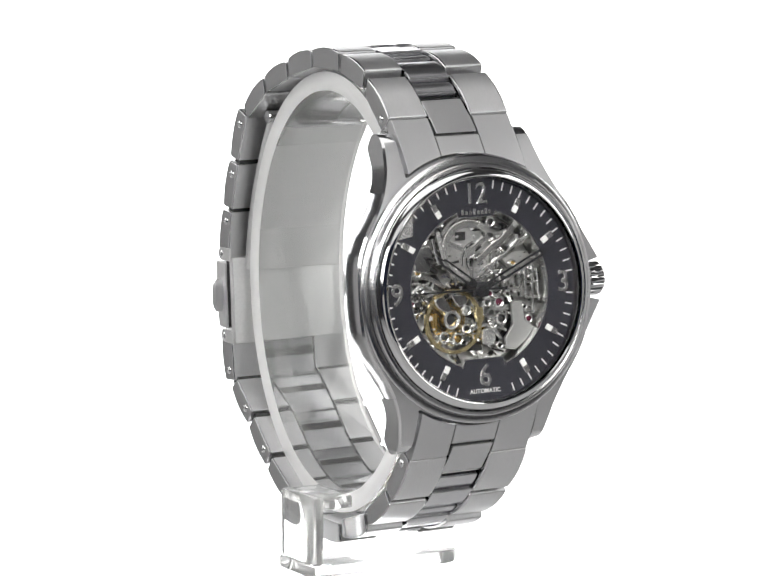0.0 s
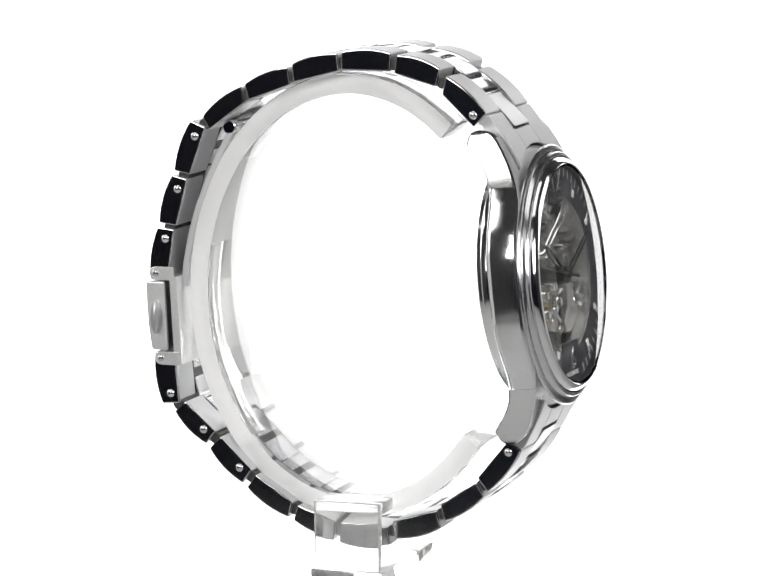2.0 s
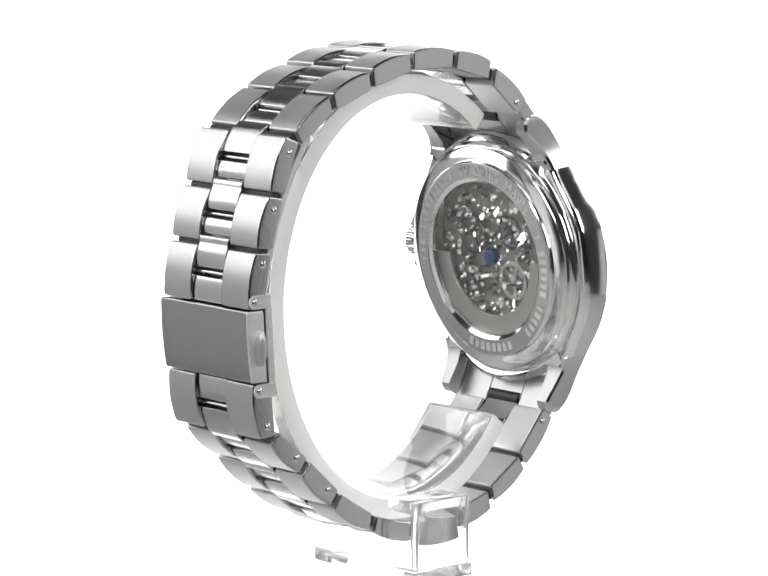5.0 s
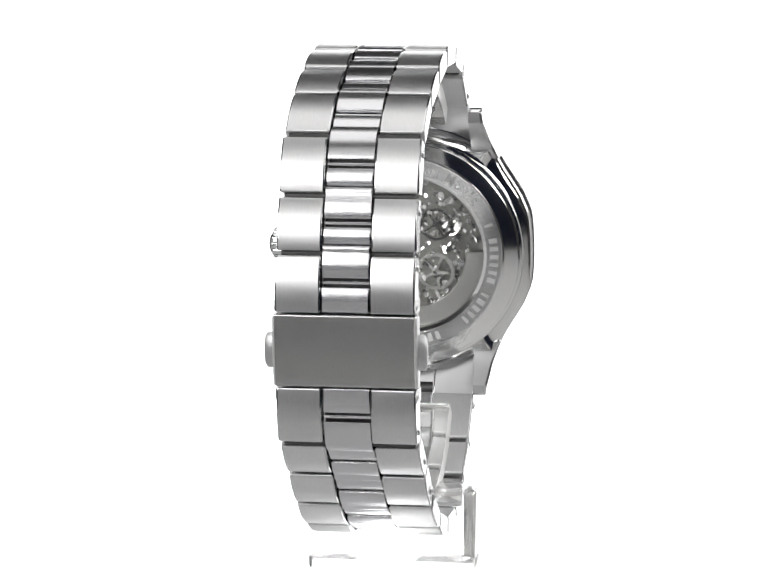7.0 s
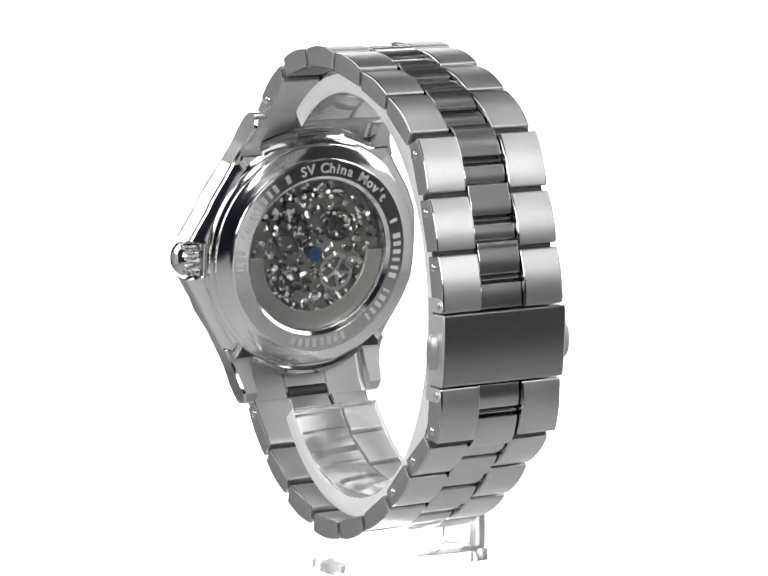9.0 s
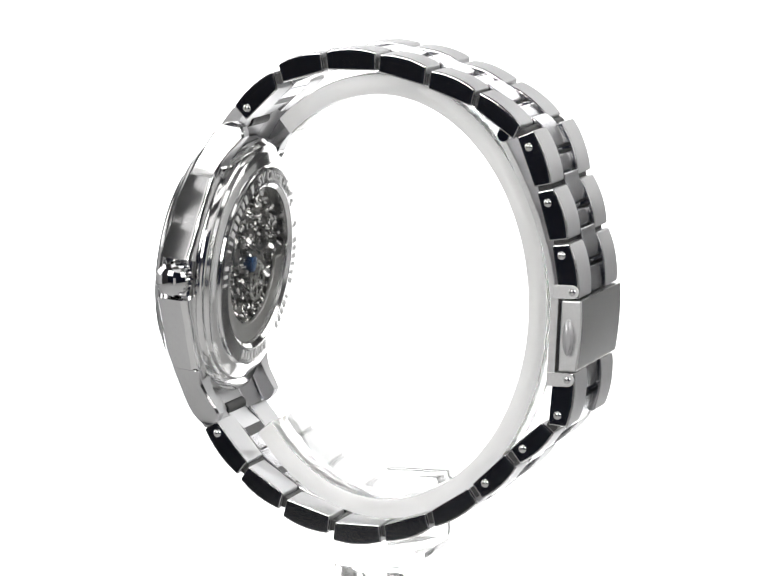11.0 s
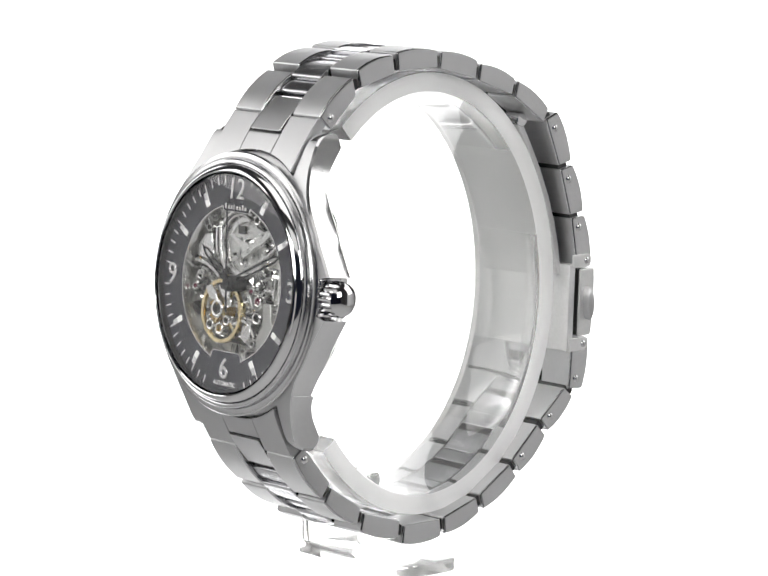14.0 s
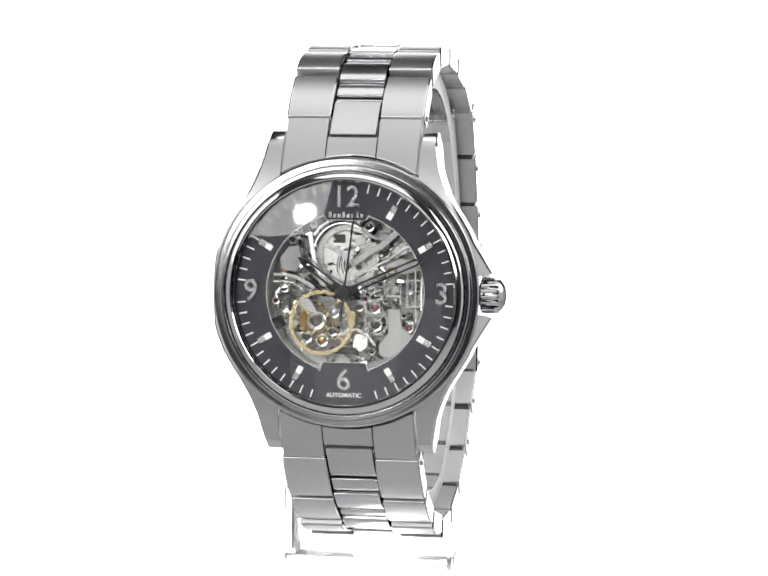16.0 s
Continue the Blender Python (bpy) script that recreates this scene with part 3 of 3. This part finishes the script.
    rings = [(-4.6, -4.4, 1.45), (-1.9, -3.1, 0.9), (-6.1, -7.0, 0.9), (-3.7, -7.4, 1.0), (-2.1, -6.0, 0.8), (4.4, -2.3, 0.9), (4.6, -4.9, 1.0), (3.0, -5.7, 0.65), (2.0, -2.2, 0.7), (-10.0, 3.1, 0.6), (-9.8, 0.5, 0.75), (-11.2, -1.5, 0.6),
             (-8.6, 8.0, 0.7), (-5.4, 10.4, 0.6), (3.4, 10.2, 0.8), (7.0, 3.6, 0.55), (5.2, 1.4, 0.6), (2.8, -0.9, 0.6), (6.0, -1.2, 0.5), (2.3, -7.6, 0.6), (4.0, -9.0, 0.6), (-0.4, -7.3, 0.55), (8.9, -3.4, 0.5), (9.7, -5.3, 0.7), (-7.6, 10.0 - 0.4, 0.5), (10.8, 4.4, 0.45)]
    for i, (u, w, q) in enumerate(rings):
        n = -1.15 if i < 5 else rnd.uniform(-1.9, -1.4)
        part("ring_setting", lathe([(q * 0.6, n - 1.3), (q, n - 1.3), (q, n - 0.1), (q * 0.88, n), (q * 0.66, n - 0.05)], 24, center=(u, w)), MOVE_LIGHT, core, "", WIDE)
        part("pivot", lathe([(0, n - 1.3), (q * 0.55, n - 1.3), (q * 0.5, n - 0.45), (q * 0.2, n - 0.4), (0, n - 0.55)], 16, closed=False, center=(u, w)), (MOVE_DARK, MOVEMENT, MOVE_DARK, GOLD, MOVE_DARK, RUBY)[i % 6], core, "", WIDE)
    # loose relief of small levers, pins and springs below the bridges
    bm, bd = bmesh.new(), bmesh.new()
    for i in range(420):
        a, r = rnd.uniform(0, 6.283), 11.8 * math.sqrt(rnd.random())
        u, s, t = r * math.cos(a), r * math.sin(a), rnd.uniform(0, 3.14)
        w, h = rnd.uniform(0.1, 0.35), rnd.uniform(0.3, 1.2)
        n = rnd.uniform(-3.7, -3.0)
        d, e = (math.cos(t), math.sin(t)), (-math.sin(t), math.cos(t))
        q = [(u + d[0] * x + e[0] * y, s + d[1] * x + e[1] * y) for x, y in ((-h, -w), (h, -w), (h, w), (-h, w))]
        if max(math.hypot(*p) for p in q) < 12.1:
            slanted(q, -4.3, n, rnd, bm if i % 3 else bd)
    tagged(part("lever", bm, MOVE_LIGHT, core, "", WIDE), kind="stuff")
    bm = bmesh.new()
    for i in range(130):
        a, r = rnd.uniform(0, 6.283), 11.5 * math.sqrt(rnd.random())
        u, s, q = r * math.cos(a), r * math.sin(a), rnd.uniform(0.15, 0.36)
        slanted(ellipse(u, s, q, q * rnd.uniform(0.5, 1.0), 8), -4.2, rnd.uniform(-2.9, -2.0), rnd, bm)
    tagged(part("glint", bm, SPARK, core, "", WIDE), kind="stuff")
    # near-black blocks among the levers: shade of the gaps put into colour
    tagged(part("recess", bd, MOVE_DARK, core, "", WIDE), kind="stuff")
    # back: plate, rotor, parts
    bm, bd = bmesh.new(), bmesh.new()
    bl = bmesh.new()
    for i in range(560):
        a, r = rnd.uniform(0, 6.283), 12.2 * math.sqrt(rnd.random())
        u, s, t = r * math.cos(a), r * math.sin(a), rnd.uniform(0, 3.14)
        w, h = rnd.uniform(0.15, 0.32 + 0.3 * (i % 4 == 0)), rnd.uniform(0.2, 0.5 + 0.4 * (i % 4 == 0))
        d, e = (math.cos(t), math.sin(t)), (-math.sin(t), math.cos(t))
        q = [(u + d[0] * h * math.cos(k * 1.047) + e[0] * w * math.sin(k * 1.047), s + d[1] * h * math.cos(k * 1.047) + e[1] * w * math.sin(k * 1.047)) for k in range(6)]
        slanted(q, -5.7, rnd.uniform(-7.0, -6.0), rnd, (bm, bd, bl, bm, bm)[i % 5])
    for i, (u, s, r, mt) in enumerate(((4.4, 3.6, 3.6, MOVE_DARK), (-4.8, 4.6, 2.9, MOVE_DARK), (-4.6, -3.6, 3.3, MOVEMENT), (4.6, -4.6, 2.4, MOVE_DARK))):
        part("back_wheel", gear_bm(r, int(r * 13), -6.55, -6.35, u, s, 0.22, 0.6, 3 + i % 3, i), mt, core, "", WIDE)
    part("back_plate", lathe([(0, -5.61), (13.6, -5.61), (13.6, -5.75), (0, -5.75)], 64, closed=False), BACKPLATE, core, "", CASE)
    tagged(part("back_lever", bm, SPARK, core, "", WIDE), kind="stuff")
    tagged(part("back_bridge", bl, MOVE_LIGHT, core, "", WIDE), kind="stuff")
    # dark pieces at the back, coloured as shaded gaps between the bright ones
    tagged(part("back_gap_shade", bd, MOVE_DARK, core, "", WIDE), kind="stuff")
    k = 36
    q = [(9.9 * math.cos(math.pi + math.pi * i / k), 9.9 * math.sin(math.pi + math.pi * i / k)) for i in range(k + 1)] + [(13.1 * math.cos(2 * math.pi - math.pi * i / k), 13.1 * math.sin(2 * math.pi - math.pi * i / k)) for i in range(k + 1)]
    part("rotor", soften(prism(q, -7.5, -6.8, flat), 0.15, 1), ROTOR, core, "half-round steel winding rotor", WIDE)
    part("rotor_screw", lathe([(0, -6.0), (1.3, -6.0), (1.3, -7.4), (1.0, -7.6), (0, -7.6)], 24, closed=False), BLUE, core, "blued centre screw", WIDE)
    for i in range(26):
        a = 2 * math.pi * i / 26
        part("back_screw", lathe([(0, -5.6), (0.5, -5.6), (0.5, -6.7), (0.35, -6.85), (0, -6.85)], 14, closed=False, center=((8.2 + 1.8 * (i % 2)) * math.cos(a), (8.2 + 1.8 * (i % 2)) * math.sin(a))), MOVE_LIGHT, core, "", WIDE)


# Bracelet: side profile of each row of links, from the lugs over the top to the back and under:
# outer start, outer end, inner start, inner end, as (y, z below the lens), and where its pin sits.
ROWS = {
    "A": ((-22.4, -57.0), (-15.4, -51.0), (-20.2, -59.4), (-14.6, -54.0), 0.18),
    "B": ((-14.4, -49.8), (-6.8, -47.7), (-13.7, -52.9), (-6.3, -50.8), None),
    "C": ((-5.9, -47.4), (2.9, -47.4), (-5.7, -50.5), (3.0, -50.5), None),
    "D": ((3.7, -47.7), (11.8, -49.6), (3.3, -50.7), (11.5, -52.8), None),
    "E": ((12.5, -50.2), (20.3, -53.2), (12.0, -53.2), (19.6, -56.0), None),
    "F": ((21.0, -53.6), (28.0, -58.8), (20.2, -56.4), (26.8, -61.2), None),
    "G": ((30.2, -59.6), (33.3, -68.2), (27.4, -60.7), (30.4, -68.9), 0.25),
    "H": ((33.7, -69.0), (36.2, -77.2), (30.8, -69.6), (33.0, -77.7), 0.25),
    "I": ((36.5, -78.0), (38.0, -87.0), (33.4, -78.3), (34.7, -87.0), 0.2),
    "J": ((37.3, -99.4), (36.0, -108.4), (33.6, -99.4), (32.8, -108.2), 0.8),
    "K": ((33.8, -109.6), (28.0, -115.0), (31.8, -107.8), (26.2, -112.7), 0.75),
    "L": ((27.4, -115.7), (21.4, -121.4), (25.4, -113.5), (19.6, -119.0), 0.75),
    "M": ((20.6, -122.1), (13.0, -126.8), (19.0, -119.7), (12.3, -124.0), None),
    "N": ((12.1, -127.2), (4.2, -129.9), (11.4, -124.5), (4.0, -126.9), None),
    "O": ((3.4, -130.1), (-5.2, -130.3), (3.2, -127.1), (-4.9, -127.1), None),
    "P": ((-6.1, -129.2), (-14.3, -126.8), (-5.7, -126.1), (-13.6, -123.7), None),
    "Q": ((-15.0, -125.6), (-22.0, -120.9), (-14.2, -122.8), (-20.6, -118.5), None),
    "R": ((-22.6, -120.1), (-28.5, -112.6), (-20.7, -117.8), (-26.3, -110.9), 0.8),
}
HALF = 11.4
MID = 3.85


def yz(p, h):
    return (X0 + h, p[0], p[1] + EYE_H)


def lerp(a, b, k):
    return (a[0] + (b[0] - a[0]) * k, a[1] + (b[1] - a[1]) * k)


def bulged(a, b, out, k=6):
    """Points from a to b, bulged by out millimetres to the left of the way."""
    dx, dz = b[0] - a[0], b[1] - a[1]
    ln = math.hypot(dx, dz)
    nx, nz = dz / ln, -dx / ln
    return [(a[0] + dx * i / k - nx * out * 4 * (i / k) * (1 - i / k), a[1] + dz * i / k - nz * out * 4 * (i / k) * (1 - i / k)) for i in range(k + 1)]


def link_piece(name, o0, o1, i0, i1, x0, x1, watch, bulge, label, mat=None, round_off=0.32):
    poly = bulged(o0, o1, bulge) + bulged(i1, i0, 0.0, 1)
    bm = soften(prism(poly, x0, x1, yz), round_off, 2, 25)
    return part(name, bm, mat or BRUSHED, watch, label, None, SIDES, lambda f: abs(f.normal.x) > 0.3, angle=40, flatten=True)


def pin(parent, p, side):
    bm = bmesh.new()
    x = side * HALF
    c = Vector(yz(p, 0))
    ring = []
    for r, d in ((0.7, -0.3), (0.7, 0.02), (0.55, 0.2), (0.3, 0.3), (0.0, 0.33)):
        ring.append([bm.verts.new((X0 + x + side * d, c.y + r * math.cos(a), c.z + r * math.sin(a))) for a in [2 * math.pi * i / 16 for i in range(16 if r else 1)]])
    for a, b in zip(ring, ring[1:]):
        for i in range(16):
            vs = list(dict.fromkeys([a[i], a[(i + 1) % 16], b[(i + 1) % 16 % len(b)], b[i % len(b)]]))
            bm.faces.new(vs)
    part("pin", bm, POLISHED, parent, "small steel hinge pin")


def end_height(s, q):
    """Height of an end link over the dial plane: from the case's shoulder down to the first row's corner q."""
    k = max(0.0, (s - 18.5) / (abs(q.y) - 18.5))
    return -1.15 + (q.z + 0.1 + 1.15) * k ** 1.25


def bracelet(watch):
    keys = list(ROWS)
    for k in keys:
        o0, o1, i0, i1, hole = ROWS[k]
        o0, o1, i0, i1 = lerp(o0, o1, -0.005), lerp(o0, o1, 1.005), i0, i1
        for side in (-1, 1):
            xa, xb = sorted((side * (MID + 0.14), side * HALF))
            lk = link_piece("outer_link", o0, o1, i0, i1, xa, xb, watch, 0.58, "brushed steel bracelet link with polished sides")
            if hole is not None:
                pin(lk, lerp(lerp(o0, o1, hole), lerp(i0, i1, hole), 0.55), side)
    runs = [keys[:9], keys[9:]]
    for run in runs:
        for a, b in zip(run, run[1:]):
            c = lerp(lerp(ROWS[a][1], ROWS[b][0], 0.5), lerp(ROWS[a][3], ROWS[b][2], 0.5), 0.6)
            # dark filler under each joint, coloured as the gap's shade
            part("gap_shade_tube", prism(ellipse(c[0], c[1], 0.95, 0.95, 14), -HALF + 0.7, HALF - 0.7, yz), GAP_SHADE, watch, "")
    # centre column, outwards from the case: a piece over each joint with a step, a slit, then a lower piece
    top = [ROWS[k][:4] for k in keys[:9]]
    under = [(o1, o0, i1, i0) for o0, o1, i0, i1, _ in (ROWS[k] for k in keys[:8:-1])]
    for rows, sg in ((top, 1), (under, -1)):
        for n, (o0, o1, i0, i1) in enumerate(rows):
            # lower piece within the row
            f0, f1 = 0.55, 0.87 if n < len(rows) - 1 else 1.0
            a, b, c, d = lerp(o0, o1, f0), lerp(o0, o1, f1), lerp(i0, i1, f0), lerp(i0, i1, f1)
            sink = 0.06
            link_piece("centre_piece", lerp(a, c, sink), lerp(b, d, sink + 0.08), c, d, -MID, MID, watch, 0.2 * sg, "brushed steel centre piece", CENTRE, 0.2)
            # bars in the slit: a dark one painting the slit's shade, a polished one above
            a, b, c, d = lerp(o0, o1, 0.36), lerp(o0, o1, 0.56), lerp(i0, i1, 0.36), lerp(i0, i1, 0.56)
            link_piece("slit_shade_bar", lerp(a, c, 0.62), lerp(b, d, 0.62), c, d, -MID - 0.02, MID + 0.02, watch, 0.05 * sg, "", GAP_SHADE, 0.1)
            c = lerp(lerp(o0, o1, 0.47), lerp(i0, i1, 0.47), 0.26)
            part("slit_bar", prism(ellipse(c[0], c[1], 0.32, 0.32, 14), -MID + 0.1, MID - 0.1, yz), POLISHED, watch, "")
            if n == len(rows) - 1:
                continue
            p0, p1, q0, q1 = rows[n + 1]
            s0, s1 = lerp(o0, o1, 0.90), lerp(i0, i1, 0.90)
            e0, e1 = lerp(p0, p1, 0.39), lerp(q0, q1, 0.39)
            j0, j1 = lerp(o1, p0, 0.5), lerp(i1, q0, 0.5)
            up = bulged(lerp(s0, s1, -0.06), lerp(j0, j1, 0.0), 0.1 * sg, 3)[:-1] + bulged(j0, lerp(e0, e1, 0.05), 0.25 * sg, 4)
            bm = soften(prism(up + [e1, j1, s1], -MID, MID, yz), 0.2, 2, 25)
            part("centre_link", bm, CENTRE, watch, "smooth steel centre link", None, SIDES, lambda f: abs(f.normal.x) > 0.6, angle=40, flatten=True)
    # end links between the lugs, curved against the bezel
    for key, end in (("A", 0), ("R", 1)):
        o0, o1, i0, i1, _ = ROWS[key]
        near_o = o0 if key == "A" else o1
        near_i = i0 if key == "A" else i1
        inv = CASE.inverted()
        q = inv @ Vector(yz(near_o, 0))
        sgn = 1 if key == "A" else -1
        for cols, nm in (((-11.05, -4.2), "end_link"), ((-4.1, 4.1), "end_link_centre"), ((4.2, 11.05), "end_link")):
            bm = bmesh.new()
            grid = []
            nu, ns = 8, 7
            for i in range(nu + 1):
                u = cols[0] + (cols[1] - cols[0]) * i / nu
                s_in = math.sqrt(22.18 ** 2 - u * u)
                s_out = abs(q.y) - 0.3 if nm == "end_link" else 25.1
                line = []
                for j in range(ns + 1):
                    s = s_in + (s_out - s_in) * j / ns
                    nfr = end_height(s, q)
                    line.append((u, sgn * s, nfr))
                grid.append(line)
            top = [[bm.verts.new(p) for p in line] for line in grid]
            low = [[bm.verts.new((p[0], p[1], p[2] - 2.6)) for p in line] for line in grid]
            for i in range(nu):
                for j in range(ns):
                    bm.faces.new((top[i][j], top[i + 1][j], top[i + 1][j + 1], top[i][j + 1]))
                    bm.faces.new((low[i][j], low[i][j + 1], low[i + 1][j + 1], low[i + 1][j]))
            edge = [(i, 0) for i in range(nu)] + [(nu, j) for j in range(ns)] + [(i, ns) for i in range(nu, 0, -1)] + [(0, j) for j in range(ns, 0, -1)]
            for (i, j), (k2, l2) in zip(edge, edge[1:] + edge[:1]):
                bm.faces.new((top[i][j], low[i][j], low[k2][l2], top[k2][l2]))
            if nm != "end_link":
                n0 = end_height(25.5, q) + 0.35
                p = CASE @ Vector((0, sgn * 25.5, n0))
                p2 = CASE @ Vector((0, sgn * 25.5, n0 - 2.6))
                st, st2 = (p.y, p.z - EYE_H), (p2.y, p2.z - EYE_H)
                f = 0.39 if key == "A" else 0.61
                e, e2 = lerp(o0, o1, f), lerp(i0, i1, f)
                up = bulged(st, e, 0.15, 6) if key == "A" else bulged(e, st, 0.15, 6)
                low_ = [e2, st2] if key == "A" else [st2, e2]
                # added dark filler that shades the gap at the end link
                hp = CASE @ Vector((0, sgn * 25.3, n0 - 1.9))
                part("gap_shade_tube", prism(ellipse(hp.y, hp.z - EYE_H, 1.2, 1.2, 14), -MID, MID, yz), GAP_SHADE, watch, "")
                part("centre_link", soften(prism(up + low_, -MID, MID, yz), 0.22, 2, 25), END_CENTRE, watch, "steel centre link", None, POLISHED, lambda f: abs(f.normal.x) > 0.6, angle=40, flatten=True)
            part(nm, soften(bm, 0.18, 2, 40), CASE_BRUSHED, watch, "brushed steel end link fitted to the case", CASE, angle=40, flatten=True)


def clasp(watch):
    """Folding clasp: cover, pushers, hinged ends and inner blades."""
    body = link_piece("clasp", (38.6, -87.25), (37.7, -99.1), (35.2, -87.25), (34.6, -99.1), -11.75, 11.75, watch, 0.3, "brushed steel folding clasp with side pushers", CLASP, 0.4)
    body.data.materials[1] = SATIN
    for side in (-1, 1):
        bm = bmesh.new()
        rings = []
        for r, d in ((1.0, -0.2), (1.0, 1.1), (0.8, 1.5), (0.0, 1.6)):
            rings.append([bm.verts.new((X0 + side * (11.7 + d), 36.5 + r * 0.85 * math.cos(a), EYE_H - 93.3 + r * 2.9 * math.sin(a))) for a in [2 * math.pi * i / 24 for i in range(24 if r else 1)]])
        for a, b in zip(rings, rings[1:]):
            for i in range(24):
                bm.faces.new(list(dict.fromkeys([a[i], a[(i + 1) % 24], b[(i + 1) % 24 % len(b)], b[i % len(b)]])))
        part("pusher", bm, CASE_BRUSHED, body, "oval satin release pusher")
        for c, inner in (((36.9, -85.9), 33.6), ((36.1, -100.5), 32.7)):
            ear = [(inner, c[1] - 1.15), (inner, c[1] + 1.15)] + [(c[0] + 1.15 * math.cos(t), c[1] + 1.15 * math.sin(t)) for t in [math.pi / 2 - math.pi * i / 10 for i in range(11)]]
            part("ear", soften(prism(ear, side * 11.2, side * 11.52, yz), 0.1, 1, 50), SATIN, body, "steel hinge ear")
            pin(body, c, side)
    # base plate and upper blade
    link_piece("blade", (34.6, -86.4), (33.8, -101.6), (33.2, -86.4), (32.4, -101.6), -11.2, 11.2, watch, 0.0, "steel inner clasp plate", SATIN, 0.2).data.materials[1] = SATIN
    pts = [(24.2, -60.8), (26.6, -65.2), (28.8, -69.8), (30.6, -74.4), (32.0, -79.0), (33.0, -84.0), (33.5, -88.2)]
    poly = pts + [(p[0] - 1.1, p[1] - 0.3) for p in pts[::-1]]
    part("blade", soften(prism(poly, -8.6, 8.6, yz), 0.15, 1, 40), SATIN, watch, "curved steel clasp blade")
    part("blade_rod", soften(prism(ellipse(24.2, -60.8, 1.15, 1.15, 20), -8.8, 8.8, yz), 0.15, 1, 50), POLISHED, watch, "")


def wrist_watch():
    watch = tagged(new("wrist_watch"), "steel skeleton wrist watch with black dial on a clear stand", "watch")
    case_body(watch)
    case_text(watch)
    crown(watch)
    dial(watch)
    movement(watch)
    sec = pointers(watch)
    bracelet(watch)
    clasp(watch)
    return watch, sec


# ---- clear display stand ----
def display_stand():
    st = tagged(new("display_stand"), "clear acrylic watch stand with open cuff", "display stand")
    cy, cz, a, b, th = 2.5, -88.9, 29.4, 37.7, 3.5
    out, inn = [], []
    k = 72
    for i in range(k + 1):
        ang = radians(-140 + 268 * i / k)
        c, s = math.cos(ang), math.sin(ang)
        out.append((cy + a * c, cz + b * s))
        inn.append((cy + (a - th) * c, cz + (b - th) * s))
    ob = part("cuff", soften(prism(out + inn[::-1], -8.6, 8.6, yz), 0.5, 2, 40), ACRYLIC, st, "open clear acrylic cuff", None, FROST, lambda f: abs(f.normal.x) > 0.6)
    ob.visible_shadow = False
    ob = part("post", soften(box_uvn(-16.2 + X0, -14.2 + X0, -5.0, 6.6, EYE_H - 134.0, EYE_H - 122.4), 0.35, 2), ACRYLIC, st, "clear acrylic side post")
    ob.visible_shadow = False
    ob = part("arm", soften(box_uvn(-14.18 + X0, -8.62 + X0, -5.0, 6.6, EYE_H - 124.6, EYE_H - 122.5), 0.35, 2), ACRYLIC, st, "")
    ob.visible_shadow = False
    poly = [(-16.6, -5.6), (9.0, -5.6)] + [(9.0 + 3.5 * math.sin(t), -2.1 - 3.5 * math.cos(t)) for t in [math.pi / 2 * i / 6 for i in range(1, 7)]] + [(9.0 + 3.5 * math.cos(t), 3.7 + 3.5 * math.sin(t)) for t in [math.pi / 2 * i / 6 for i in range(0, 7)]] + [(-16.6, 7.2)]
    ob = part("foot", soften(prism(poly, 5.2, EYE_H - 134.02, flat), 0.35, 2, 40), ACRYLIC, st, "clear acrylic foot plate")
    ob.visible_shadow = False
    return st


plate = studio()
watch, seconds_pointer = wrist_watch()
stand = display_stand()


def motions():
    times = [0.5 * k for k in range(33)]
    for thing in (plate, watch, stand):
        walk(thing, [(t, turn(t)) for t in times])
    hub = CASE.copy()
    hub.translation = DIAL_C * MM
    walk(seconds_pointer, [(t, hub @ Matrix.Rotation(-radians(6 * (45.1 + t)), 4, "Z")) for t in times])


motions()
